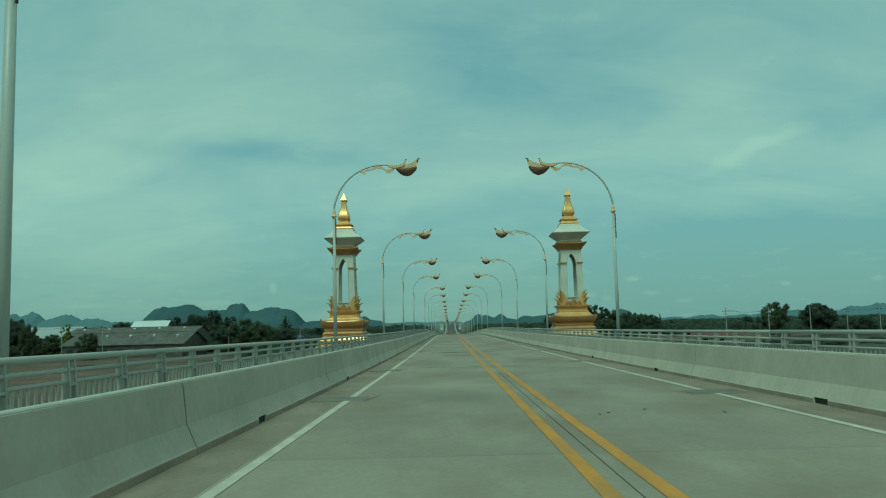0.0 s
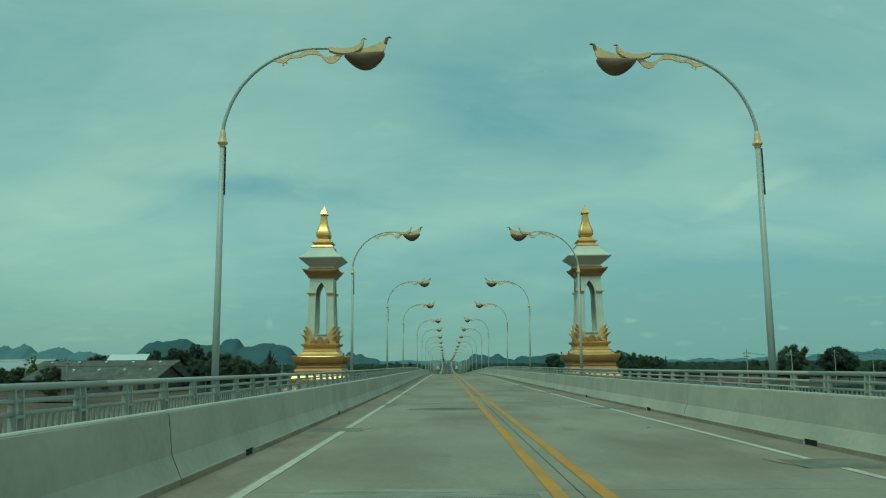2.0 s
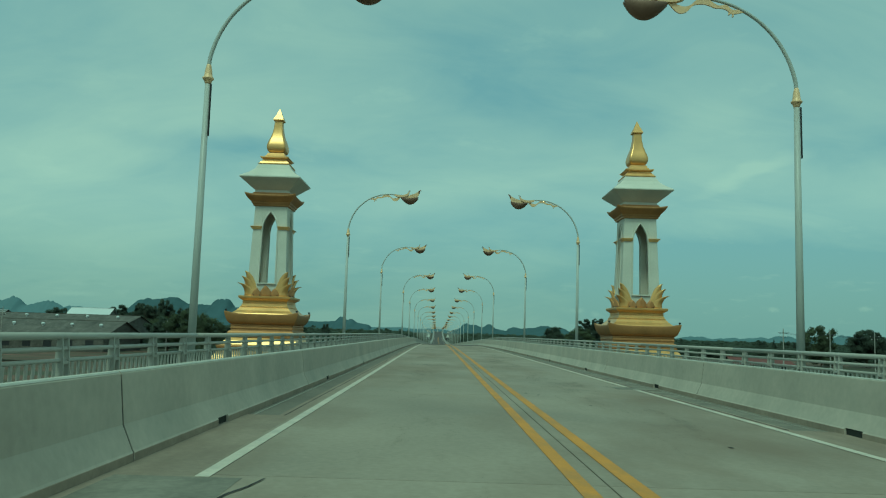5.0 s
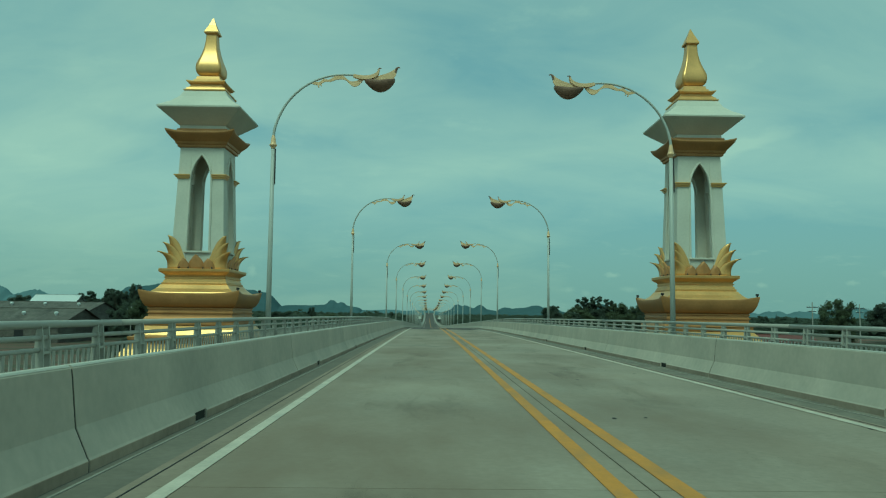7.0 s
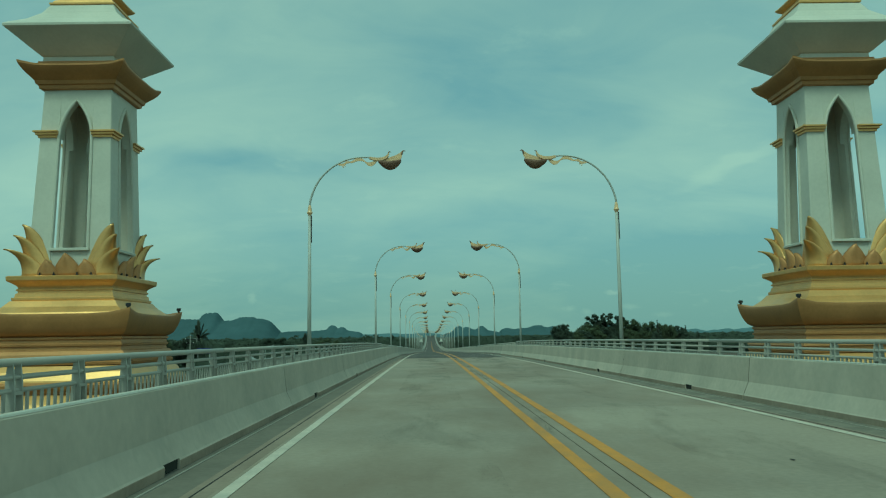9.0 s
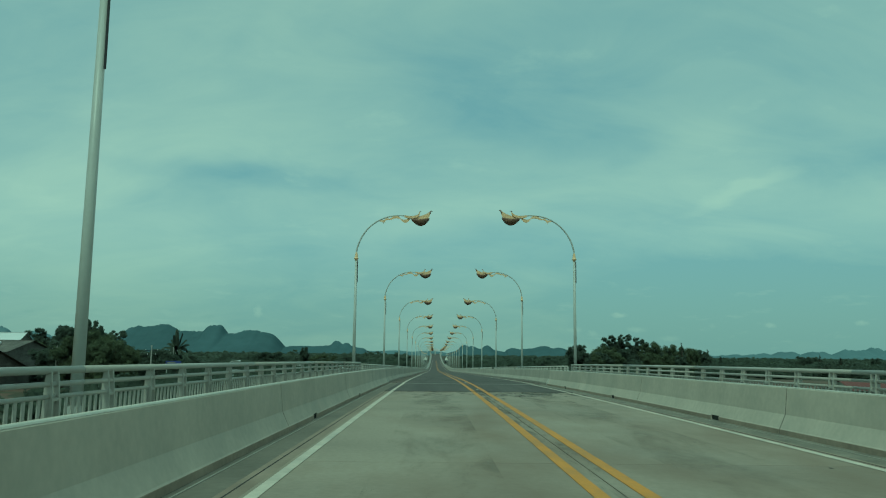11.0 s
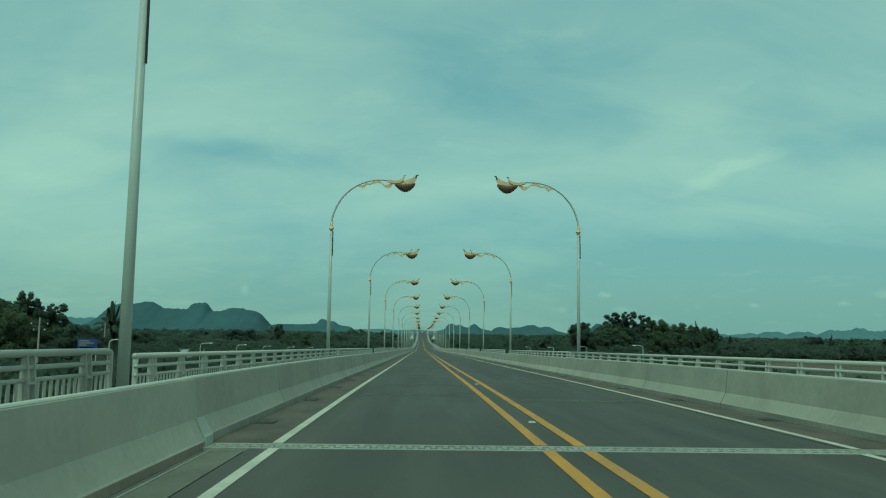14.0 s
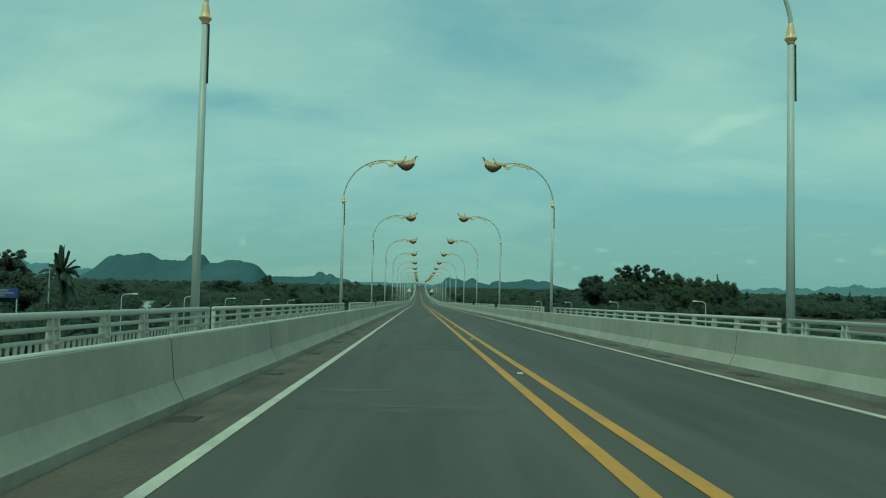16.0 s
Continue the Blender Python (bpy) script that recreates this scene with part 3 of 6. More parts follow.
# expansion joint
bm = bmesh.new()
strip(bm, (-XB1[-1], XB1[1]), steps(EXP_Y - 0.25, EXP_Y - 0.13, 1), zr, 0.014, 0.25)
strip(bm, (-XB1[-1], XB1[1]), steps(EXP_Y + 0.13, EXP_Y + 0.25, 1), zr, 0.014, 0.25)
part("joint_nosing", bm, MORTAR, road, "grey concrete joint nosing")
bm = bmesh.new()
for k in range(60):
    x = -XB1[-1] + 0.15 * k + 0.02
    for x_, y_ in ((x, EXP_Y - 0.13), (x + 0.075, EXP_Y - 0.07)):
        add_box(bm, x_, x_ + 0.065, y_, y_ + 0.19, zr(EXP_Y) - 0.05, zr(EXP_Y) + 0.014)
part("finger_plate", bm, MORTAR, road, "grey steel finger plates")
# gutters and dirty shoulders
for s in (-1, 1):
    for nm, x0, x1, y0, y1, m, dz in (("shoulder", 3.72, XB1[s] + 0.03, -60, 66, SHOULDER, -0.004), ("gutter", 3.97, XB1[s] + 0.03, 66, EXP_Y - 0.25, GUTTER, -0.02),
                                       ("shoulder", 3.72, 3.97, 66, ASPHALT_Y + 0.6, SHOULDER, -0.004),
                                       ("shoulder", 3.72, XB2[s] - 0.03, EXP_Y + 0.25, 420, SHOULDER_DARK, 0.018)):
        bm = strip(bmesh.new(), sorted((s * x0, s * x1)), steps(y0, y1, 4), zr, dz, 0.02 if dz > 0 else 0.2)
        part(nm, bm, COVER if nm == "gutter" and s > 0 else m, road, "brown dusty road shoulder" if nm == "shoulder" else "dark damp concrete gutter")
# thin pale edge in the gutter and the tarred joint beside it
for s in (-1, 1):
    bm = strip(bmesh.new(), sorted((s * 4.36, s * 4.385)), steps(66, EXP_Y - 0.3, 4), zr, -0.012, 0.05)
    part("gutter_edge", bm, MORTAR, road, "thin pale gutter edge")
    bm = strip(bmesh.new(), sorted((s * 3.87, s * 3.885)), steps(66, ASPHALT_Y, 4), zr, 0.000, 0.02)
    part("tar_joint", bm, TAR, road, "dark tarred joint line")
# painted lines
for s in (-1, 1):
    marks = [-60] + [v for b in BREAKS[s] for v in (b - 0.5, b + 0.5)] + [ASPHALT_Y + 0.6]
    for a, b in list(zip(marks[0::2], marks[1::2])) + [(ASPHALT_Y + 0.6, EXP_Y - 0.26), (EXP_Y + 0.26, 900)]:
        z = 0.008 if b < ASPHALT_Y + 1 else 0.02
        x = (EDGE1 if b < EXP_Y else EDGE2)[s]
        part("edge_line", strip(bmesh.new(), (x - 0.065, x + 0.065), steps(a, b, 4), zr, z, 0.004), WHITE_LINE, road, "white painted edge line")
for x in (-0.25, 0.25):
    for a, b, z in ((-60, ASPHALT_Y + 0.6, 0.008), (ASPHALT_Y + 0.6, EXP_Y - 0.26, 0.02), (EXP_Y + 0.26, 900, 0.02)):
        part("centre_line", strip(bmesh.new(), (x - 0.08, x + 0.08), steps(a, b, 4), zr, z, 0.004), YELLOW_LINE, road, "yellow painted centre line")
# grey cover slabs where the edge lines break off
for s in (-1, 1):
    for b in BREAKS[s]:
        bm = strip(bmesh.new(), sorted((s * 3.25, s * 4.36)), steps(b - 0.5, b + 0.5, 1), zr, 0.003, 0.05)
        part("cover_slab", bm, COVER, road, "smooth grey cover slab in the road edge")
        bm = bmesh.new()
        vs = [bm.verts.new((s * x, b + y, zr(b + y) + 0.010)) for x, y in ((3.25, -0.5), (3.225, -0.5), (3.19, -0.2), (3.10, 0.1), (3.04, 0.5), (3.055, 0.5), (3.12, 0.12), (3.215, -0.2))]
        bm.faces.new(vs if s > 0 else vs[::-1])
        part("tar_crack", bm, TAR, road, "black tarred crack")
# pale mortar strips and dark drips across the lane
random.seed(9)
for x0, x1, y0 in ((-3.1, -0.4, 50.2), (0.4, 2.6, 50.6), (-2.9, -0.45, 29.0)):
    part("mortar_smear", strip(bmesh.new(), (x0, x1), steps(y0, y0 + 0.9, 1), zr, 0.005), STAIN_PALE, road, "pale mortar smear across the lane")
bm = bmesh.new()
bm.faces.new([bm.verts.new((-1.45 + 1.25 * math.cos(a), 46.4 + 0.75 * math.sin(a), zr(46.4 + 0.75 * math.sin(a)) + 0.0055)) for a in [k * math.pi / 16 for k in range(32)]])
part("damp_stain", bm, STAIN_OVAL, road, "dark damp oval stain in the lane")
for x0 in (-2.6, 1.1):
    part("oil_film", strip(bmesh.new(), (x0, x0 + 1.5), steps(-10, ASPHALT_Y, 3), zr, 0.0025), STAIN_OIL, road, "faint dark oil film along the lane")
for k in range(40):
    bm = bmesh.new()
    x, y = random.uniform(0.5, 4.0), random.uniform(0, 150)
    r = random.uniform(0.02, 0.05)
    vs = [bm.verts.new((x + r * random.uniform(0.5, 1) * math.cos(a), y + 2.2 * r * random.uniform(0.5, 1) * math.sin(a), zr(y) + 0.006)) for a in [i * math.pi / 4 for i in range(8)]]
    bm.faces.new(vs)
    part("oil_spot", bm, TAR, road, "small dark oil spot")
# drain grates along the asphalt shoulder
random.seed(21)
for s, x, y0 in ((-1, 4.29, 171.38), (1, 4.5, 172.78)):
    for k in range(14):
        y = y0 + 5.13 * k
        # body near black for the shade between the bars
        grate = part("drain_grate", box(s * x - 0.155, s * x + 0.155, y - 0.21, y + 0.21, zr(y) - 0.05, zr(y) + 0.0215), HOLE_SHADE, road, "dark drain grate in the road shoulder")
        for i in range(6):
            part("grate_bar", box(s * x - 0.135, s * x + 0.135, y - 0.175 + 0.062 * i, y - 0.145 + 0.062 * i, zr(y) + 0.01, zr(y) + 0.0255), GRATE, grate)
        pale = random.uniform(0.3, 0.6)
        part("dust_patch", strip(bmesh.new(), sorted((s * (x - 0.2), s * (x + 0.22))), steps(y + 0.25, y + 0.25 + pale, 1), zr, 0.0225), STAIN_DUST, road, "pale dust beside the grate")
# road studs between the centre lines
for k in range(8):
    y = 158.9 + 13.05 * k
    bm = loft_low(0.06, y, zr(y) + 0.012)
    part("road_stud", bm, CAP, road, "small pale road stud")
# pale dust dragged across the asphalt
for x0, x1, y0, d in ((-3.3, -0.5, 192.6, 0.8), (-3.2, -0.6, 194.4, 0.7), (-3.0, -0.4, 183.4, 1.0), (0.6, 3.4, 186.0, 1.0), (-3.2, -0.5, 178.2, 0.9), (0.5, 3.3, 176.5, 1.1), (-2.9, -0.6, 204.5, 1.2)):
    part("dust_smear", strip(bmesh.new(), (x0, x1), steps(y0, y0 + d, 1), zr, 0.0145), STAIN_DUST, road, "pale dust smear across the lane")
# steel plates over the barriers' expansion gap
for s in (-1, 1):
    prof = [(s * (XB1[s] + dx), z) for dx, z in ((-0.012, -0.02), (-0.012, 0.125), (0.008, 0.148), (0.118, 0.35), (0.15, 0.35), (0.03, 0.12), (0.03, -0.02))]
    part("joint_plate", prism(bmesh.new(), prof, EXP_Y - 0.12, EXP_Y + 0.24, zr), CAP, road, "pale steel plate over the barrier gap")

# ---- bridge deck under the footways, and its piers ----
deck = thing("bridge_deck", None, "grey concrete bridge deck with narrow footways on piers", "bridge", kind="structure")
for s in (-1, 1):
    for y0, y1, xb, xr in ((-60, EXP_Y, XB1[s] + 0.3, 6.5), (EXP_Y + 0.02, END_Y, XB2[s] + 0.3, 6.5)):
        part("footway", strip(bmesh.new(), sorted((s * xb, s * xr)), steps(y0, y1, 8), zr, 0.10, 0.5), DECK, deck, "grey concrete footway")
        part("edge_kerb", strip(bmesh.new(), sorted((s * (xr - 0.48), s * (xr - 0.16))), steps(y0, y1, 8), zr, 0.17, 0.1), DECK, deck)
part("girder", strip(bmesh.new(), (-4.3, 4.3), steps(-60, END_Y, 10), zr, -0.33, 1.4), DECK, deck, "grey concrete box girder")
for k in range(38):
    y = -40 + 30.5 * k
    if zr(y) - 1.75 > GROUND_Z:
        for s in (-1, 1):
            part("pier", box(s * 2.6 - 0.6, s * 2.6 + 0.6, y - 0.6, y + 0.6, GROUND_Z, zr(y) - 1.70, 0.08), DECK, deck)

# ---- barrier units ----


DRAIN = 0.25             # half the length of a drain opening


def barrier_bm(length, drain, foot):
    """Sloped-face concrete unit, local: face foot at x = 0, body towards -x, along +y."""
    full = [(0, -0.25), (0, foot), (-0.014, foot + 0.02), (-0.125, 0.34), (-0.18, 0.825), (-0.205, 0.85), (-0.305, 0.85), (-0.33, 0.825), (-0.43, 0.1), (-0.43, -0.25)]
    cut = [(-0.014, 0.095), (-0.018, 0.104), (-0.125, 0.34), (-0.18, 0.825), (-0.205, 0.85), (-0.305, 0.85), (-0.33, 0.825), (-0.43, 0.095)]
    floor_ = [(0, -0.25), (0, -0.02), (-0.43, -0.02), (-0.43, -0.25)]
    bm = bmesh.new()
    g = 0.017
    if drain is None:
        prism(bm, full, g, length - g)
    else:
        prism(bm, full, g, drain - DRAIN)
        prism(bm, cut, drain - DRAIN, drain + DRAIN)
        prism(bm, floor_, drain - DRAIN, drain + DRAIN)
        prism(bm, full, drain + DRAIN, length - g)
    return bm


def along(y0, y1, x, s):
    """Pose at the road's edge, tilted with the road; s = -1 left, 1 right."""
    tilt = math.degrees(math.atan2(zr(y1) - zr(y0), y1 - y0))
    if s < 0:
        return pose(-x, y0, zr(y0), tilt, 0, 0)
    return pose(x, y1, zr(y1), -tilt, 0, 180)


def make_barrier(length, drain, stuff=None):
    foot = 0.075 if stuff is None else 0.12
    b = thing("barrier", None, "grey concrete road barrier unit with a sloped face", "barrier", "barriers along the road")
    body = part("body", barrier_bm(length, drain, foot), stuff or BARRIER, b)
    if drain is not None:
        # dark block fills the cut, its colour standing for the shade inside
        part("drain_shade_block", prism(bmesh.new(), [(-0.03, -0.015), (-0.03, 0.092), (-0.40, 0.092), (-0.40, -0.015)], drain - DRAIN + 0.002, drain + DRAIN - 0.002), HOLE_SHADE, body, "drain opening filled with a dark block for its shade")
    bm = bmesh.new()
    ends = [(0.02, length - 0.02)] if drain is None else [(0.02, drain - DRAIN - 0.005), (drain + DRAIN + 0.005, length - 0.02)]
    for a, b_ in ends:
        prism(bm, [(0.0035, -0.06), (0.0035, foot - 0.004), (-0.002, foot + 0.002), (-0.01, -0.06)], a, b_)
    part("foot", bm, BARRIER_FOOT if stuff is None else FOOT_GREY, b, "brown-stained foot of the barrier" if stuff is None else "")
    # narrow top strip, slightly paler than the body
    bm = prism(bmesh.new(), [(-0.188, 0.839), (-0.203, 0.8535), (-0.25, 0.8545), (-0.26, 0.847), (-0.21, 0.83)], 0.02, length - 0.02)
    part("coping", bm, CAP, b, "narrow pale strip along the top edge")
    bm = bmesh.new()
    prism(bm, [(-0.006, -0.1), (-0.006, foot - 0.004), (-0.02, foot + 0.018), (-0.131, 0.338), (-0.186, 0.82), (-0.31, 0.82), (-0.42, -0.1)], -0.015, 0.015)
    part("joint_filler", bm, TAR, b, "dark joint filler")
    return b


left_proto = make_barrier(PITCH, 3.2)
right_proto = make_barrier(PITCH, PITCH - 3.4)
UNIT = 6.05             # unit length on the bridge
plain_proto = make_barrier(UNIT, None, BARRIER_GREY)
used = set()


def put(proto, m):
    if proto.name in used:
        return copy_thing(proto, m)
    used.add(proto.name)
    proto.matrix_basis = m
    return proto


LONG = PITCH + 3.5       # one longer unit at y = 124
for s, proto, shift, drain in ((-1, left_proto, 0.0, 3.25), (1, right_proto, 0.5, LONG - 3.4)):
    y = JOINT0 + shift
    for k in range(17):
        put(proto, along(y, y + PITCH, XB1[s], s))
        y += PITCH
    long_unit = make_barrier(LONG, drain)
    long_unit.matrix_basis = along(y, y + LONG, XB1[s], s)
    y += LONG
    while y + PITCH < EXP_Y - 0.5:
        put(proto, along(y, y + PITCH, XB1[s], s))
        y += PITCH
    # closing unit up to the expansion joint
    last = make_barrier(EXP_Y - y, 3.2 if s < 0 else EXP_Y - y - 3.4)
    last.matrix_basis = along(y, EXP_Y, XB1[s], s)
for s, start in ((-1, EXP_Y + 0.06), (1, EXP_Y + 0.06)):
    y = start
    head = make_barrier(5.9 if s < 0 else 7.0, None, BARRIER_GREY)
    head.matrix_basis = along(y, y + (5.9 if s < 0 else 7.0), XB2[s], s)
    y += 5.9 if s < 0 else 7.0
    while y < 640:
        put(plain_proto, along(y, y + UNIT, XB2[s], s))
        y += UNIT
for s in (-1, 1):
    bm = bmesh.new()
    prof = [(s * (XB2[s] + dx), z) for dx, z in ((0, -0.2), (0, 0.12), (0.125, 0.34), (0.18, 0.825), (0.205, 0.85), (0.38, 0.85), (0.43, -0.2))]
    yy = steps(y, END_Y, 12)
    for a, b in zip(yy, yy[1:]):
        prism(bm, prof, a, b, zr)
    tagged(part("far_barrier", bm, BARRIER_GREY), "grey concrete road barrier on the distant slope", "barrier", kind="structure")

# ---- street lamps ----


def revolve(bm, prof, n=14, cx=0, cy=0):
    rings = [[bm.verts.new((cx + r * math.cos(2 * math.pi * k / n), cy + r * math.sin(2 * math.pi * k / n), z)) for k in range(n)] for r, z in prof]
    for a, b in zip(rings, rings[1:]):
        for k in range(n):
            bm.faces.new((a[k], a[(k + 1) % n], b[(k + 1) % n], b[k]))
    bm.faces.new(rings[0][::-1])
    bm.faces.new(rings[-1])
    return bm


def smoothed(pts, k=5):
    """Points of a smooth curve through pts."""
    out = []
    for i in range(len(pts) - 1):
        p0, p1, p2, p3 = (Vector(pts[max(0, min(len(pts) - 1, j))]) for j in (i - 1, i, i + 1, i + 2))
        for j in range(k):
            t = j / k
            out.append(0.5 * ((2 * p1) + (p2 - p0) * t + (2 * p0 - 5 * p1 + 4 * p2 - p3) * t * t + (3 * p1 - p0 - 3 * p2 + p3) * t ** 3))
    out.append(Vector(pts[-1]))
    return out


def shell(bm, fn, nu, nv, thick):
    """A curved sheet fn(u, v) with thickness towards +z."""
    lo = [[bm.verts.new(fn(i / nu, -1 + 2 * j / nv)) for j in range(nv + 1)] for i in range(nu + 1)]
    hi = [[bm.verts.new(v.co + Vector((0, -v.co.y * 0.06, thick))) for v in r] for r in lo]
    for i in range(nu):
        for j in range(nv):
            bm.faces.new((lo[i][j], lo[i][j + 1], lo[i + 1][j + 1], lo[i + 1][j]))
            bm.faces.new((hi[i][j], hi[i + 1][j], hi[i + 1][j + 1], hi[i][j + 1]))
    edge = [(i, 0) for i in range(nu)] + [(nu, j) for j in range(nv)] + [(i, nv) for i in range(nu, 0, -1)] + [(0, j) for j in range(nv, 0, -1)]
    for (a, b), (c, d) in zip(edge, edge[1:] + edge[:1]):
        bm.faces.new((lo[a][b], lo[c][d], hi[c][d], hi[a][b]))
    return bm


HC = 7.66


def make_lamp(cable_side, reach):
    lamp = thing("street_lamp", None, "tall grey steel street lamp with a golden leaf-shaped head", "street lamp", "street lamps along the bridge")
    bm = tube(bmesh.new(), [(0, 0, 0.1), (0, 0, 3.5), (0, 0, HC - 0.15)], [0.105, 0.09, 0.072], 14)
    mast = part("pole", bm, POLE, lamp, smooth=True)
    bm = box(-0.2, 0.2, -0.2, 0.2, 0.08, 0.13, 0.01)
    revolve(bm, [(0.16, 0.13), (0.16, 0.35), (0.12, 0.5)])
    add_box(bm, -0.3, reach, -0.3, 0.3, -0.42, 0.075)
    part("base_plate", bm, DECK, lamp, "concrete bracket with the pole's base plate")
    part("service_strip", tube(bmesh.new(), [(cable_side * 0.10, -0.035 * cable_side, HC - 1.55), (cable_side * 0.092, -0.035 * cable_side, HC - 0.2)], 0.024, 8), BLACK, mast, "dark cable strip")
    bm = revolve(bmesh.new(), [(0.074, HC - 0.2), (0.086, HC - 0.16), (0.10, HC - 0.11), (0.142, HC - 0.07), (0.146, HC - 0.04), (0.112, HC - 0.01), (0.098, HC + 0.06), (0.084, HC + 0.18), (0.064, HC + 0.28), (0.052, HC + 0.32)])
    part("collar", bm, LAMP_GOLD, lamp, "golden flared collar", smooth=True)
    path = smoothed([(0, 0, HC + 0.2), (0.03, 0, HC + 0.55), (0.21, 0, HC + 1.10), (0.52, 0, HC + 1.64), (0.96, 0, HC + 2.10), (1.47, 0, HC + 2.43), (1.98, 0, HC + 2.62), (2.5, 0, HC + 2.70), (3.1, 0, HC + 2.68), (3.5, 0, HC + 2.56)])
    n = len(path)
    part("arm", tube(bmesh.new(), path, [0.055 - 0.02 * i / n for i in range(n)], 10), POLE, lamp, smooth=True)
    # wavy flame ornament under the arm
    spine = smoothed([(1.36, 0, HC + 2.37), (1.66, 0, HC + 2.34), (1.84, 0, HC + 2.46), (2.08, 0, HC + 2.47), (2.36, 0, HC + 2.60), (2.62, 0, HC + 2.57), (2.88, 0, HC + 2.37), (3.12, 0, HC + 2.38), (3.36, 0, HC + 2.58)], 5)
    bm = bmesh.new()
    m = len(spine)
    ring = []
    for i, p in enumerate(spine):
        h = 0.034 + 0.06 * abs(math.sin(i / m * 9.5)) * (0.4 + i / m)
        ring.append([bm.verts.new(p + Vector((0, sy * 0.022, sz * h))) for sy, sz in ((-1, -1), (1, -1), (1, 1), (-1, 1))])
    for a, b in zip(ring, ring[1:]):
        for k in range(4):
            bm.faces.new((a[k], a[(k + 1) % 4], b[(k + 1) % 4], b[k]))
    bm.faces.new(ring[0][::-1]); bm.faces.new(ring[-1])
    for cx, cz, r in ((1.70, 2.25, 0.06), (3.20, 2.40, 0.05)):
        tube(bm, [(cx + r * math.cos(a), 0, HC + cz + r * math.sin(a)) for a in [k * 0.6 for k in range(8)]], 0.024, 6)
    part("flame_ornament", bm, LAMP_GOLD, lamp, "golden wavy flame ornament")

    def rim(u):
        return HC + 2.50 + 0.04 * u - 0.11 * math.sin(math.pi * u)

    def wide(u):
        return 0.36 * math.sin(math.pi * min(1, 0.04 + u * 0.92)) ** 0.75

    def bowl(u, v):
        deep = 0.36 * math.sin(math.pi * min(1, 0.02 + 0.95 * u ** 1.15)) ** 0.6
        return (3.40 + 1.14 * u, wide(u) * math.sin(v * math.pi / 2), rim(u) - deep * math.cos(v * math.pi / 2))
    part("bowl", shell(bmesh.new(), bowl, 16, 12, 0.03), LAMP_BOWL, lamp, "bronze-brown lamp bowl", smooth=True)

    # flat golden crest and curled leaf standing in the arm's plane
    crest = smoothed([(3.30, 0, 2.52), (3.6, 0, 2.45), (3.9, 0, 2.43), (4.2, 0, 2.47), (4.45, 0, 2.55), (4.57, 0, 2.72), (4.60, 0, 2.97)], 3)
    crest += smoothed([(4.55, 0, 2.97), (4.46, 0, 2.90), (4.28, 0, 2.80), (4.08, 0, 2.73), (3.86, 0, 2.66), (3.6, 0, 2.63), (3.38, 0, 2.62)], 3)
    upper = part("crest", prism(bmesh.new(), [(p.x, HC + p.z) for p in crest], -0.03, 0.03), LAMP_GOLD, lamp, "golden upturned leaf crest")
    curl = smoothed([(2.95, 0, 2.62), (3.2, 0, 2.54), (3.5, 0, 2.53), (3.75, 0, 2.59), (3.91, 0, 2.74), (3.95, 0, 2.93)], 3)
    curl += smoothed([(3.90, 0, 2.90), (3.80, 0, 2.78), (3.62, 0, 2.70), (3.4, 0, 2.67), (3.15, 0, 2.69), (2.98, 0, 2.72)], 3)
    blade = part("leaf", prism(bmesh.new(), [(p.x, HC + p.z) for p in curl], -0.085, 0.085), LAMP_GOLD, lamp, "golden curled leaf")
    part("tip", tube(bmesh.new(), smoothed([(4.56, 0, HC + 2.82), (4.60, 0, HC + 2.98), (4.68, 0, HC + 3.02), (4.73, 0, HC + 2.99)], 3), [0.05] * 4 + [0.032] * 3 + [0.02] * 3, 8), LAMP_BOWL, upper, "curled tip")
    part("leaf_tip", tube(bmesh.new(), [(3.89, 0, HC + 2.92), (3.95, 0, HC + 2.98), (4.03, 0, HC + 2.97)], [0.035, 0.028, 0.012], 8), LAMP_BOWL, blade, "curled tip")
    return lamp


lamp_l, lamp_r = make_lamp(1, XP1 - 6.5), make_lamp(-1, XP1 - 6.5)
lamp_l2, lamp_r2 = make_lamp(1, XP2 - 6.5), make_lamp(-1, XP2 - 6.5)
LAMPS = {-1: [11.0, 42.3, 73.2, 104.85, 136.2, 172.0], 1: [11.3, 42.9, 73.6, 105.4, 136.3, 172.0]}
for s in (-1, 1):
    for y in LAMPS[s] + [201.15 + 32.85 * k + (0.4 if s > 0 else 0.0) for k in range(16)]:
        proto = {-1: (lamp_l, lamp_l2), 1: (lamp_r, lamp_r2)}[s][y > 169]
        put(proto, pose(s * (XP1 if y < 169 else XP2), y, zr(y) + (0.10 if s > 0 and y > 169 else 0.0), 0, 0, 180 if s > 0 else 0))

# ---- railings ----
SPAN = 1.53
RAIL_L = 6 * SPAN
RAIL_PHASE = {-1: 105.59, 1: 101.85}


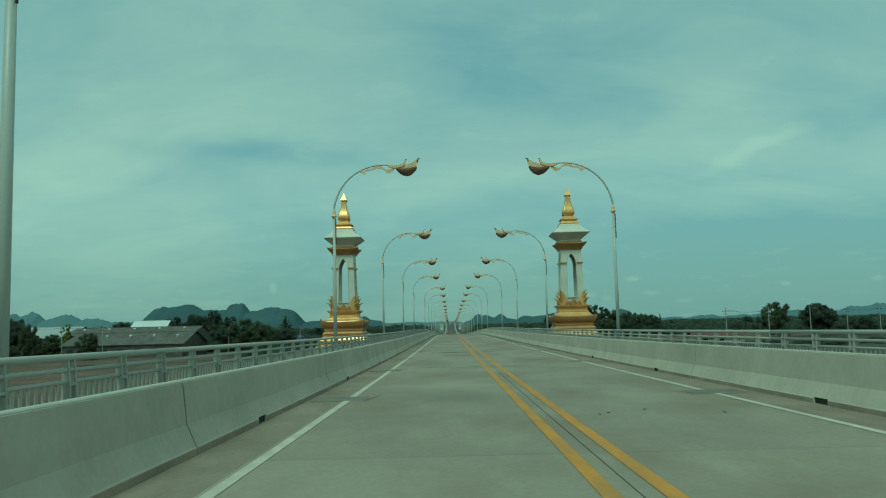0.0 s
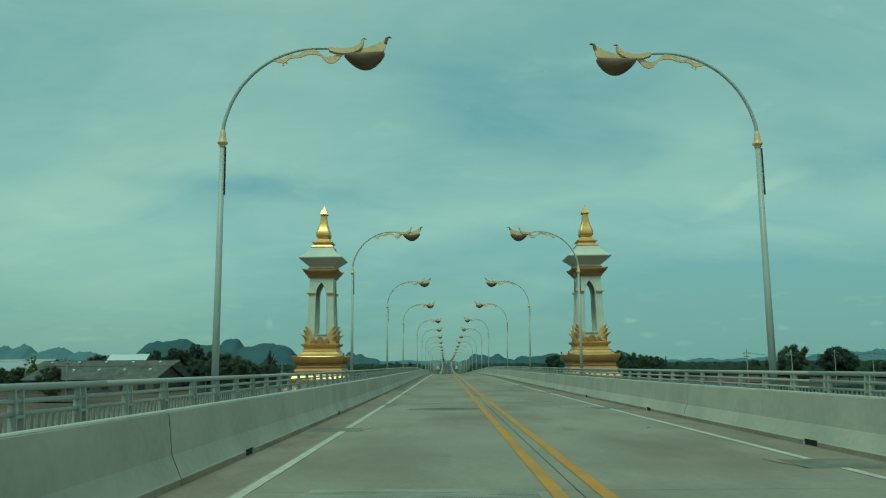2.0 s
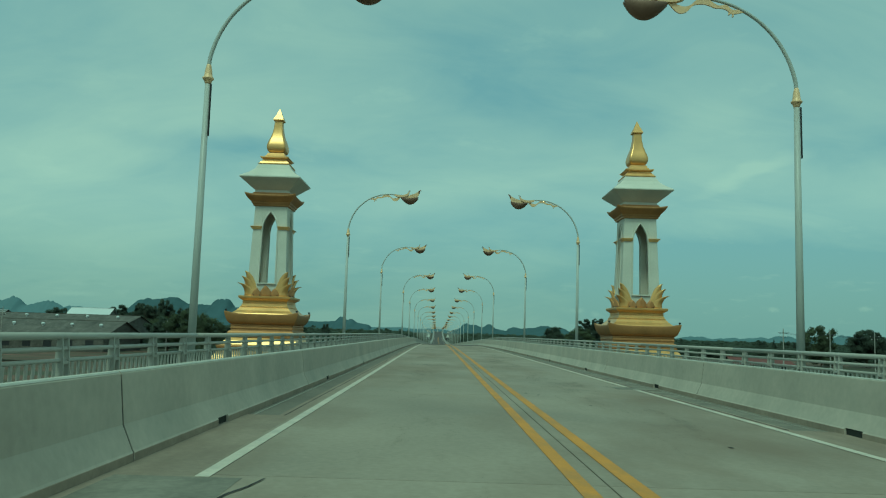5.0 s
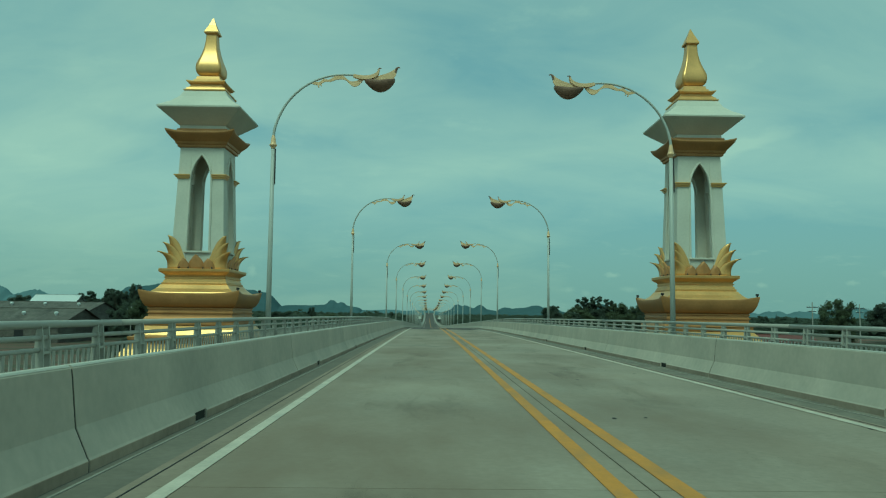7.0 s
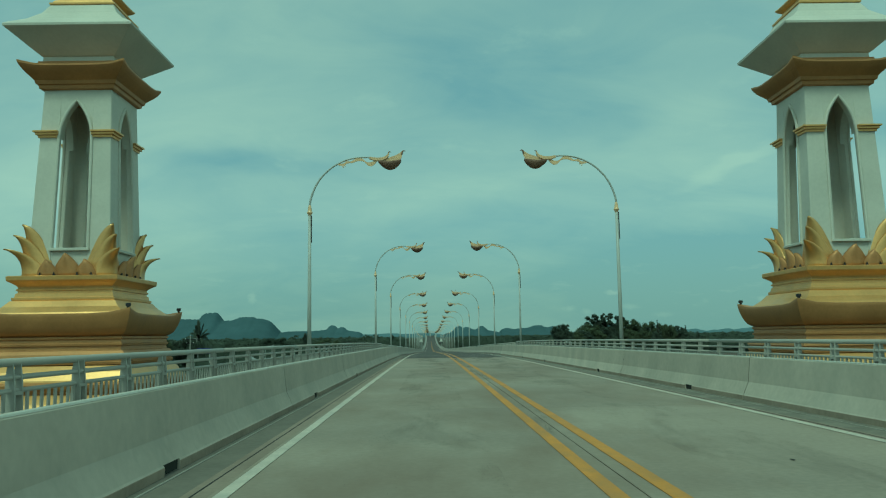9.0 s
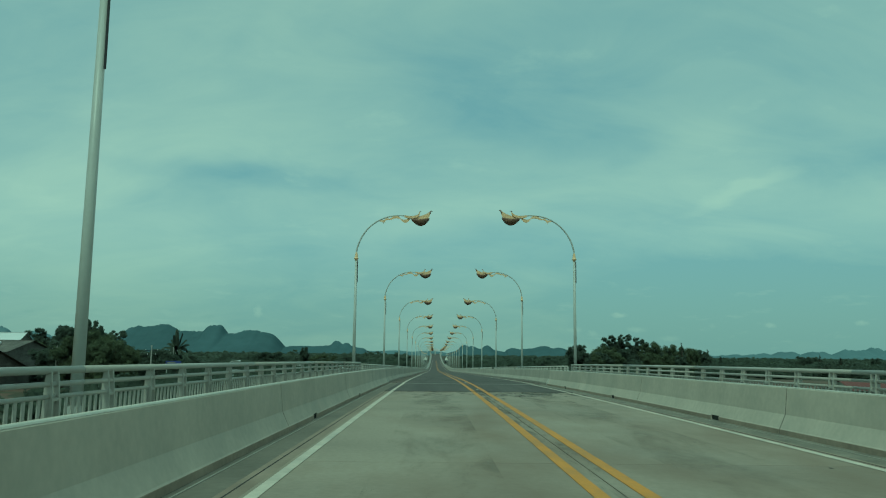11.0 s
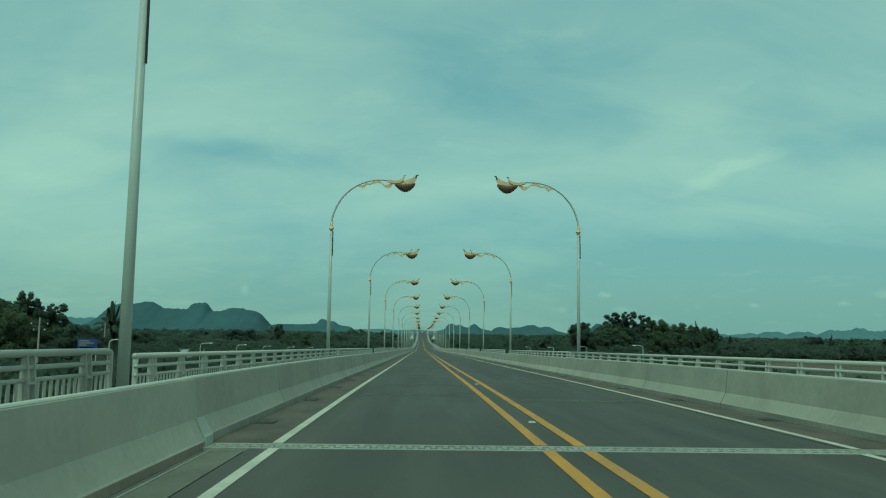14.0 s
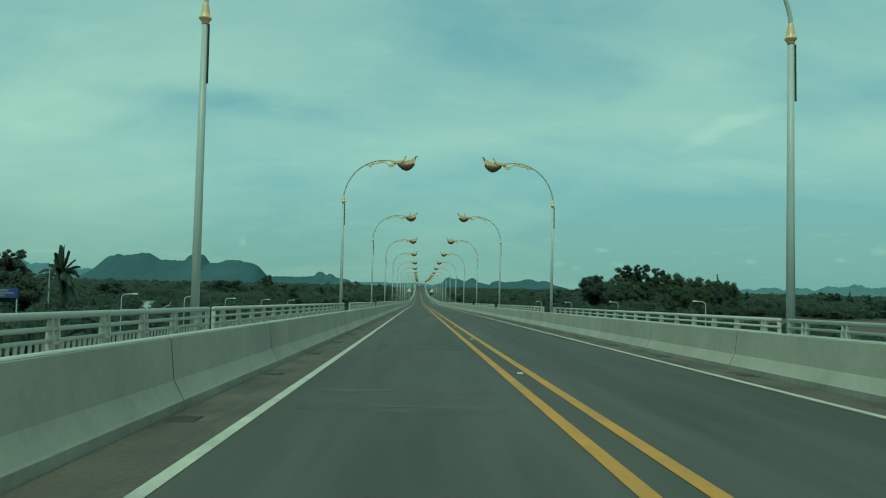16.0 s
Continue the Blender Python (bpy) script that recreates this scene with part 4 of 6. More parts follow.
def make_railing(length, posts, fine_bars=True, paint=None):
    paint = paint or STEEL_PAINT
    r = thing("railing", None, "light grey painted steel footway railing with pipe rails and pickets", "railing", "railings along the footways")
    gap = length / posts
    post_me = None
    for k in range(posts):
        yc = gap * (k + 0.5)
        if post_me is None:
            bm = bmesh.new()
            for dy in (-0.09, 0.07):
                prism(bm, [(-0.065, 0.12), (-0.06, 0.60), (-0.05, 0.85), (-0.045, 1.02), (-0.03, 1.125), (0.025, 1.12), (0.04, 1.0), (0.055, 0.82), (0.065, 0.55), (0.07, 0.12)], dy, dy + 0.022)
            add_box(bm, -0.045, 0.05, -0.07, 0.07, 0.80, 0.835)
            add_box(bm, -0.09, 0.11, -0.2, 0.2, 0.16, 0.185)
            ob = part("post", bm, paint, r)
            ob.location.y = yc
            post_me = ob.data
        else:
            ob = new("post", post_me)
            ob.parent, ob.location = r, (0, yc, 0)
    for z, rad, nm in ((1.14, 0.045, "top_rail"), (0.985, 0.03, "mid_rail"), (0.845, 0.026, "low_rail"), (0.22, 0.024, "bottom_rail")):
        part(nm, tube(bmesh.new(), [(-0.02 if z > 1 else 0, 0, z), (-0.02 if z > 1 else 0, length, z)], rad, 10), paint, r, smooth=True)
    n = int(length / 0.16)
    if fine_bars:
        me = None
        for k in range(n):
            yb = (k + 0.5) * length / n
            if me is None:
                ob = part("picket", box(-0.008, 0.008, -0.03, 0.03, 0.22, 0.84), paint, r)
                ob.location.y = yb
                me = ob.data
            else:
                ob = new("picket", me)
                ob.parent, ob.location = r, (0, yb, 0)
    else:
        bm = bmesh.new()
        for k in range(n):
            yb = (k + 0.5) * length / n
            prism(bm, [(-0.008, 0.22), (0.008, 0.22), (0.008, 0.84), (-0.008, 0.84)], yb - 0.03, yb + 0.03)
        tagged(part("pickets", bm, paint, r), kind="stuff")
    return r


rail_near = make_railing(RAIL_L, 6, True)
rail_far = make_railing(RAIL_L, 6, False)
SPAN2 = 1.535            # on the bridge the railing breaks off beside each lamp
RUN = 19 * SPAN2
bridge_near, bridge_far = make_railing(RUN, 19, True, STEEL_PALE), make_railing(RUN, 19, False, STEEL_PALE)
for r in (bridge_near, bridge_far):
    for yb, back in ((0.05, 1), (RUN - 0.05, -1)):
        part("end_bend", tube(bmesh.new(), smoothed([(-0.02, yb + 0.07 * back, 1.14), (-0.02, yb + 0.01 * back, 1.115), (-0.02, yb, 1.03), (-0.01, yb, 0.2)], 3), 0.045, 8), STEEL_PALE, r, smooth=True)
for s in (-1, 1):
    stop = 169.7 if s < 0 else 169.75
    y = RAIL_PHASE[s] - 13 * RAIL_L
    while y + RAIL_L < stop - 0.4:
        put(rail_near if y > -4 else rail_far, along(y, y + RAIL_L, XR, s))
        y += RAIL_L
    tail = make_railing(stop - y, max(1, round((stop - y) / SPAN)), True)
    tail.matrix_basis = along(y, stop, XR, s)
    bend = part("end_bend", tube(bmesh.new(), smoothed([(-0.02, 0, 1.14), (-0.02, 0.07, 1.115), (-0.02, 0.10, 1.03), (-0.02, 0.10, 0.2)], 3), 0.045, 8), STEEL_PAINT, tail, smooth=True)
    bend.location.y = stop - y - 0.02 if s < 0 else 0
    y = 170.72 if s < 0 else 171.15
    while y < 640:
        put(bridge_near if y < 215 else bridge_far, pose(0, 0, -0.08) @ along(y, y + RUN, XR, s))
        y += 32.85 if y > 190 else 29.55
# ---- the two gate towers ----
N_SIDE = 8


def finer(levels, k=3):
    """The same levels with rounded steps between them."""
    return [tuple(p) for p in smoothed(levels, k)]


def loft(bm, levels, cap=True):
    """Square rings, (z, half width, lift of the corners), joined from below upwards."""
    rings = []
    for z, h, lift in levels:
        ring = []
        for side in range(4):
            for k in range(N_SIDE):
                s = -1 + 2 * k / N_SIDE
                x, y = ((s, -1), (1, s), (-s, 1), (-1, -s))[side]
                c = abs(s) ** 5
                e = 1 + (0.10 * c * lift if lift else 0)
                ring.append(bm.verts.new((x * h * e, y * h * e, z + lift * c)))
        rings.append(ring)
    n = len(rings[0])
    for a, b in zip(rings, rings[1:]):
        for k in range(n):
            bm.faces.new((a[k], a[(k + 1) % n], b[(k + 1) % n], b[k]))
    if cap:
        bm.faces.new(rings[0][::-1])
        bm.faces.new(rings[-1])
    return bm


def petal(bm, c, z0, w, tip, ztip, thick=0.12, n=10):
    """A folded corner petal: ridge on the diagonal, wings back along both faces, curling outwards to its tip."""
    lay = []
    for inset in (0, thick):
        rows_ = []
        for i in range(n + 1):
            t = i / n
            o = c - 0.05 * math.sin(math.pi * t) + (tip - c) * t ** 2.0 - inset * (1 - 0.7 * t)
            z = z0 + (ztip - z0) * (1 - (1 - t) ** 1.4)
            ww = w * (1 - t) ** 0.78 + 0.012
            sag = 0.05 * math.sin(math.pi * t)
            rows_.append([(o - ww, o - sag - 0.03 * t, z + 0.05 * t), (o - ww * 0.5, o + 0.02, z), (o, o, z), (o + 0.02, o - ww * 0.5, z), (o - sag - 0.03 * t, o - ww, z + 0.05 * t)])
        lay.append([[bm.verts.new(p) for p in r] for r in rows_])
    a, b = lay
    for i in range(n):
        for j in range(4):
            bm.faces.new((a[i][j], a[i][j + 1], a[i + 1][j + 1], a[i + 1][j]))
            bm.faces.new((b[i][j], b[i + 1][j], b[i + 1][j + 1], b[i][j + 1]))
    edge = [(i, 0) for i in range(n)] + [(n, j) for j in range(4)] + [(i, 4) for i in range(n, 0, -1)] + [(0, j) for j in range(4, 0, -1)]
    for (p, q), (r, s) in zip(edge, edge[1:] + edge[:1]):
        bm.faces.new((a[p][q], a[r][s], b[r][s], b[p][q]))


def face_petal(bm, cx, y, z0, w, h, lean):
    """A pointed petal on a face, curling out along -y."""
    n = 6
    lay = []
    for inset in (0, 0.12):
        rows_ = []
        for i in range(n + 1):
            t = i / n
            ww = w * (1 - t ** 2.2) * (1 - 0.0 * t) + 0.01
            yy = y - lean * t ** 2 + inset
            z = z0 + h * t
            rows_.append([bm.verts.new(q) for q in ((cx - ww, yy + 0.06, z), (cx, yy - 0.08, z), (cx + ww, yy + 0.06, z))])
        lay.append(rows_)
    a, b = lay
    for i in range(n):
        for j in range(2):
            bm.faces.new((a[i][j], a[i][j + 1], a[i + 1][j + 1], a[i + 1][j]))
            bm.faces.new((b[i][j], b[i + 1][j], b[i + 1][j + 1], b[i][j + 1]))
    edge = [(i, 0) for i in range(n)] + [(n, j) for j in range(2)] + [(i, 2) for i in range(n, 0, -1)] + [(0, j) for j in range(2, 0, -1)]
    for (p, q), (r, s) in zip(edge, edge[1:] + edge[:1]):
        bm.faces.new((a[p][q], a[r][s], b[r][s], b[p][q]))


def turned(bm, quarter):
    bmesh.ops.rotate(bm, verts=bm.verts[:], cent=(0, 0, 0), matrix=Matrix.Rotation(quarter * math.pi / 2, 3, "Z"))
    return bm


def make_tower():
    t = thing("gate_tower", None, "tall white and gold gate tower with lotus petals and spire", "tower", "pair of gate towers")
    g = GROUND_Z
    part("plinth", loft(bmesh.new(), [(g, 5.6, 0), (g + 2.2, 5.6, 0), (g + 2.3, 5.3, 0), (-2.9, 5.0, 0)]), GOLD_DULL, t, "dull gold stepped plinth")
    part("lower_slope", loft(bmesh.new(), [(-2.9, 4.95, 0), (-2.6, 4.9, 0), (-2.1, 4.55, 0), (-1.68, 4.12, 0)]), GOLD, t, "bright gold sloping course")
    part("lower_moulding", loft(bmesh.new(), [(-1.68, 4.05, 0), (-1.62, 4.14, 0), (-1.52, 4.16, 0), (-1.48, 4.26, 0.0), (-1.36, 4.34, 0.02), (-1.22, 4.36, 0.04), (-1.17, 4.30, 0.02), (-1.10, 4.02, 0)]), GOLD_DULL, t, "brown-gold moulding")
    part("middle_slope", loft(bmesh.new(), [(-1.10, 3.98, 0), (-1.02, 3.96, 0), (-0.62, 3.72, 0), (-0.34, 3.46, 0)]), GOLD, t, "bright gold sloping course")
    part("band", loft(bmesh.new(), [(-0.34, 3.38, 0), (-0.29, 3.50, 0), (-0.18, 3.52, 0), (-0.15, 3.46, 0), (0.02, 3.46, 0), (0.05, 3.54, 0), (0.20, 3.50, 0), (0.36, 3.38, 0), (0.40, 3.24, 0), (0.58, 3.22, 0), (0.61, 3.30, 0), (0.70, 3.31, 0), (0.73, 3.24, 0), (0.90, 3.22, 0), (0.94, 3.30, 0), (1.04, 3.30, 0), (1.08, 3.18, 0)]), GOLD_DULL, t, "brown-gold banded course")
    part("skirt", loft(bmesh.new(), finer([(1.06, 3.2, 0), (1.16, 3.42, 0.04), (1.36, 3.58, 0.10), (1.68, 3.70, 0.18), (2.0, 3.76, 0.26), (2.15, 3.76, 0.28)], 4) + [(2.18, 3.62, 0.22), (2.16, 3.3, 0.05)]), GOLD_DULL, t, "brown-gold skirt roof with upturned corners")
    part("upper_slope", loft(bmesh.new(), [(2.16, 3.28, 0), (2.26, 3.22, 0), (2.55, 2.86, 0), (2.86, 2.60, 0)]), GOLD, t, "bright gold sloping course")
    part("upper_moulding", loft(bmesh.new(), [(2.86, 2.52, 0), (2.92, 2.56, 0), (3.02, 2.56, 0), (3.05, 2.46, 0), (3.24, 2.43, 0), (3.27, 2.36, 0), (3.36, 2.35, 0), (3.39, 2.42, 0), (3.46, 2.42, 0), (3.49, 2.35, 0), (3.58, 2.36, 0), (3.66, 2.44, 0), (3.76, 2.58, 0), (3.84, 2.72, 0), (3.90, 2.76, 0), (4.08, 2.77, 0), (4.12, 2.70, 0)]), GOLD, t, "gold moulded ledge")
    for q in range(4):
        for c, w, tip, zt in ((2.14, 1.40, 2.30, 6.72), (2.20, 1.30, 2.58, 6.15), (2.26, 1.2, 2.88, 5.42)):
            bm = bmesh.new()
            petal(bm, c, 4.1, w, tip, zt)
            part("corner_petal", turned(bm, q), GOLD, t, "gold lotus corner petal", smooth=True)
        for cx, w, h, lean in ((0, 0.66, 1.15, 0.22), (-0.97, 0.50, 0.84, 0.14), (0.97, 0.50, 0.84, 0.14)):
            bm = bmesh.new()
            face_petal(bm, cx, -2.34 if cx else -2.3, 4.1, w, h, lean)
            part("face_petal", turned(bm, q), GOLD_DULL, t, "gold pointed petal", smooth=True)
        for cx in (-1.28, -0.58, 0.58, 1.28):
            part("drain_notch", turned(prism(bmesh.new(), [(cx - 0.07, 4.12), (cx + 0.07, 4.12), (cx, 4.30)], -2.42, -2.2), q), BLACK, t, "small black notch")

    def half(z):
        return 2.10 + (1.74 - 2.10) * (z - 4.1) / (14.1 - 4.1)
    WALL_T = 0.28
    op0, op1, spring, apex = 0.94, 0.80, 11.30, 13.35
    for q in range(4):
        bm = bmesh.new()
        lo, hi = half(4.1), half(14.1)
        def ell(o, h):
            return ((h - WALL_T, o), (h, o), (h, h), (o, h), (o, h - WALL_T), (h - WALL_T, h - WALL_T))
        a = [bm.verts.new((x, y, 4.1)) for x, y in ell(op0, lo)]
        b = [bm.verts.new((x, y, 14.1)) for x, y in ell(op1, hi)]
        for k in range(6):
            bm.faces.new((a[k], a[(k + 1) % 6], b[(k + 1) % 6], b[k]))
        bm.faces.new(a[::-1]); bm.faces.new(b)
        bmesh.ops.bevel(bm, geom=[e for e in bm.edges if abs(e.verts[0].co.z - e.verts[1].co.z) > 1], offset=0.035, segments=1, affect="EDGES")
        pier = part("pier", turned(bm, q), WALL_WHITE, t, "white rendered corner pier")
        # pointed arch head between two piers
        for sx in (-1, 1):
            bm = bmesh.new()
            w = 0.84
            arc = []
            R = (w * w + (apex - spring) ** 2) / (2 * w)
            for i in range(9):
                ang = math.asin((apex - spring) / R) * i / 8
                arc.append((-w + R * (1 - math.cos(ang)), spring + R * math.sin(ang)))
            outline = [(-w - 0.004, 14.09)] + arc + [(0, 14.09)]
            h2 = half(12.7)
            prism(bm, [(sx * x, z) for x, z in outline], -h2 + 0.03, -h2 + 0.45)
            part("arch_spandrel", turned(bm, q), WALL_WHITE, t, "white rendered arch head")
        frame_pts = [(-0.93, 5.52), (-0.85, spring)] + arc[1:] + [(-x, z) for x, z in arc[-2:0:-1]] + [(0.85, spring), (0.93, 5.52)]
        bm = tube(bmesh.new(), [(x, -half(z) - 0.01, z) for x, z in frame_pts], 0.09, 8)
        part("arch_frame", turned(bm, q), WALL_WHITE, t, "white raised arch moulding")
        bm = box(-0.98, 0.98, -half(5.6) + 0.03, -half(5.6) + 0.45, 4.1, 5.40, 0.02)
        part("apron", turned(bm, q), WALL_WHITE, t, "white panel under the arch sill")
        bm = box(-1.03, 1.03, -half(5.6) - 0.14, -half(5.6) + 0.47, 5.402, 5.55, 0.02)
        part("sill", turned(bm, q), WALL_WHITE, t, "white arch sill")
        z0 = 11.35
        bm = bmesh.new()
        hh = half(z0)
        rings = []
        for zc, e in ((z0, 0.07), (z0 + 0.12, 0.07), (z0 + 0.13, 0.17), (z0 + 0.25, 0.17), (z0 + 0.26, 0.27), (z0 + 0.34, 0.27)):
            o, i, h = 0.86, hh - 0.2, hh + e
            rings.append([bm.verts.new((x, y, zc)) for x, y in ((i, o), (h, o), (h, h), (o, h), (o, i), (i, i))])
        for r0, r1 in zip(rings, rings[1:]):
            for k in range(6):
                bm.faces.new((r0[k], r0[(k + 1) % 6], r1[(k + 1) % 6], r1[k]))
        bm.faces.new(rings[0][::-1]); bm.faces.new(rings[-1])
        part("capital", turned(bm, q), GOLD, pier, "gold stepped capital band")
    part("cornice", loft(bmesh.new(), [(13.90, 1.80, 0), (13.95, 1.93, 0), (14.12, 1.96, 0), (14.16, 2.06, 0), (14.34, 2.11, 0), (14.46, 2.26, 0.05), (14.58, 2.40, 0.08), (14.70, 2.52, 0.12), (14.82, 2.61, 0.16), (14.94, 2.68, 0.20), (15.02, 2.68, 0.24), (15.08, 2.5, 0.15), (15.2, 2.05, 0), (15.4, 2.0, 0)]), GOLD_DULL, t, "gold cornice with upturned corners")
    part("neck", loft(bmesh.new(), [(15.4, 1.85, 0), (15.7, 1.82, 0)]), WALL_WHITE, t, "white neck course")
    part("roof", loft(bmesh.new(), [(15.7, 1.86, 0), (15.75, 1.95, 0), (16.86, 3.26, 0), (16.98, 3.27, 0), (17.08, 3.15, 0), (17.55, 2.45, 0), (18.05, 1.95, 0), (18.6, 1.66, 0)]), WALL_WHITE, t, "white flared roof with deep soffit")
    part("finial_base", loft(bmesh.new(), [(18.6, 1.62, 0), (18.64, 1.72, 0), (18.72, 1.72, 0), (18.76, 1.60, 0), (18.92, 1.52, 0), (18.98, 1.40, 0), (19.08, 1.34, 0), (19.12, 1.28, 0), (19.22, 1.28, 0), (19.30, 1.46, 0.04), (19.40, 1.56, 0.06), (19.46, 1.55, 0.06), (19.5, 1.14, 0), (19.72, 1.10, 0), (19.76, 0.98, 0), (20.02, 0.92, 0), (20.1, 0.72, 0)]), GOLD, t, "gold stepped finial base")
    part("bulb", loft(bmesh.new(), finer([(20.08, 0.66, 0), (20.16, 0.80, 0), (20.34, 0.95, 0), (20.62, 1.02, 0), (20.95, 1.01, 0), (21.35, 0.90, 0), (21.85, 0.72, 0), (22.4, 0.57, 0), (23.0, 0.47, 0), (23.5, 0.43, 0), (23.75, 0.42, 0)], 3)), GOLD, t, "gold square bulb finial", smooth=True)
    part("spire_tip", loft(bmesh.new(), [(23.75, 0.40, 0), (23.85, 0.58, 0), (23.95, 0.58, 0), (24.6, 0.28, 0), (25.25, 0.03, 0)]), GOLD, t, "gold pyramid spire tip")
    for sx, sy in ((1, 1), (1, -1), (-1, 1), (-1, -1)):
        bm = box(sx * 3.72 - 0.05, sx * 3.72 + 0.05, sy * 3.72 - 0.05, sy * 3.72 + 0.05, 2.36, 2.5)
        add_box(bm, sx * 3.72 - 0.11, sx * 3.72 + 0.11, sy * 3.72 - 0.08, sy * 3.72 + 0.08, 2.48, 2.64, 0.02)
        part("floodlight", bm, BLACK, t, "small black floodlight")
    return t


tower = make_tower()
tower.matrix_basis = pose(-20.0, 139.75, 0, 0, 0, -0.5)
copy_thing(tower, pose(20.35, 140.2, 0, 0, 0, -0.5))

# ---- ground ----
bm = bmesh.new()
bmesh.ops.create_grid(bm, x_segments=24, y_segments=24, size=4900)
for v in bm.verts:
    v.co.z = GROUND_Z
tagged(part("ground", bm, GROUND), "flat green and brown farmland", "ground", kind="structure")

# ---- hills on the horizon ----


def hill(name, x0, x1, tops, y, depth, material, seed, rough=0.05):
    """A ridge from x0 to x1: tops are (where along it 0..1, height, width) of its rounded summits."""
    noise.seed_set(seed)
    n = max(24, int((x1 - x0) / 9))
    bm = bmesh.new()
    rows_ = []
    for j, (dy, f) in enumerate(((-depth, 0.0), (-depth * 0.7, 0.16), (-depth * 0.42, 0.46), (-depth * 0.2, 0.80), (-depth * 0.08, 0.96), (0, 1.0), (depth * 0.5, 0.5), (depth, 0.0))):
        r = []
        for i in range(n + 1):
            s = i / n
            e = min(1, s / 0.05, (1 - s) / 0.05)
            hgt = sum((hh * math.exp(-0.62 * (abs(s - p) / wd) ** 2.6)) ** 5 for p, hh, wd in tops) ** 0.2
            hgt *= e * (2 - e)
            wob = noise.noise((s * 30, seed, 0)) * 0.6 + noise.noise((s * 80, seed, 0)) * 0.45
            hgt *= 1 + rough * wob
            crag = noise.noise((s * 60, j * 1.7, seed)) * 0.05 * (1 - f) * f * 4
            r.append(bm.verts.new((x0 + (x1 - x0) * s, y + dy, GROUND_Z + hgt * max(0, f + crag))))
        rows_.append(r)
    for a, b in zip(rows_, rows_[1:]):
        for i in range(n):
            bm.faces.new((a[i], a[i + 1], b[i + 1], b[i]))
    return tagged(part(name, bm, material, smooth=True), "limestone hill on the horizon with blue-green haze painted into its colour", "hill", "hills on the horizon", "structure")
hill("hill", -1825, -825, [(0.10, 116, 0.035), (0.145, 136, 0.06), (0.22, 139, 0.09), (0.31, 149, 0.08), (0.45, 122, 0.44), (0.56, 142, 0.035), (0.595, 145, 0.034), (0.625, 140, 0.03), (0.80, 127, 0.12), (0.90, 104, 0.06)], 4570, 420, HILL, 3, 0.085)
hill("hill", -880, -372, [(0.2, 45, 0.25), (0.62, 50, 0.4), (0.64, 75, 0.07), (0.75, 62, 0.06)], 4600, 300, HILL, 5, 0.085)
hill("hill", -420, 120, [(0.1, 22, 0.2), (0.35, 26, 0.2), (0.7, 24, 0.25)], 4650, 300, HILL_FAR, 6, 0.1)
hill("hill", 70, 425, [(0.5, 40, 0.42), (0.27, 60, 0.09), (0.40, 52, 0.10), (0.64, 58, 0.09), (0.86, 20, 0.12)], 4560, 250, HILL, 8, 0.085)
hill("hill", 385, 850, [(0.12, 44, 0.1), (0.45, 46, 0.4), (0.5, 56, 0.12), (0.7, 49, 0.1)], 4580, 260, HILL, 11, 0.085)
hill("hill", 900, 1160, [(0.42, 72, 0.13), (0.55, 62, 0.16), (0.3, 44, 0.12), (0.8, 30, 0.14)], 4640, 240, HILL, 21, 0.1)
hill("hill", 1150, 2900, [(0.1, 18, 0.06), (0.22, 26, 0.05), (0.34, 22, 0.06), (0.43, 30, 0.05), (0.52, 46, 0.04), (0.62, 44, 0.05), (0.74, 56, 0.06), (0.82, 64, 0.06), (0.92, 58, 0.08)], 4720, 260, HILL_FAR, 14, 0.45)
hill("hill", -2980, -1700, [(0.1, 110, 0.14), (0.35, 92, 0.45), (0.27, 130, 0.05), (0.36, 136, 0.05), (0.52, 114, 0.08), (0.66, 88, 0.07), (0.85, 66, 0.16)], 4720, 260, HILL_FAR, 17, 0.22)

# ---- bare soil ----


def soil_patch(cx, cy, rx, ry, seed):
    random.seed(seed)
    bm = bmesh.new()
    n = 40
    ph = [random.uniform(0, 6.28) for _ in range(4)]
    vs = []
    for k in range(n):
        a = 2 * math.pi * k / n
        r = 1 + 0.14 * math.sin(3 * a + ph[0]) + 0.09 * math.sin(5 * a + ph[1]) + 0.05 * math.sin(11 * a + ph[2])
        vs.append(bm.verts.new((cx + rx * r * math.cos(a), cy + ry * r * math.sin(a), GROUND_Z + 0.05)))
    bm.faces.new(vs)
    tagged(part("bare_soil", bm, SOIL), "bare reddish-brown soil beside the bridge", "soil", kind="stuff")


soil_patch(135, 392, 62, 42, 2)
soil_patch(-142, 262, 60, 72, 3)
soil_patch(-92, 128, 62, 92, 9)

# ---- trees ----


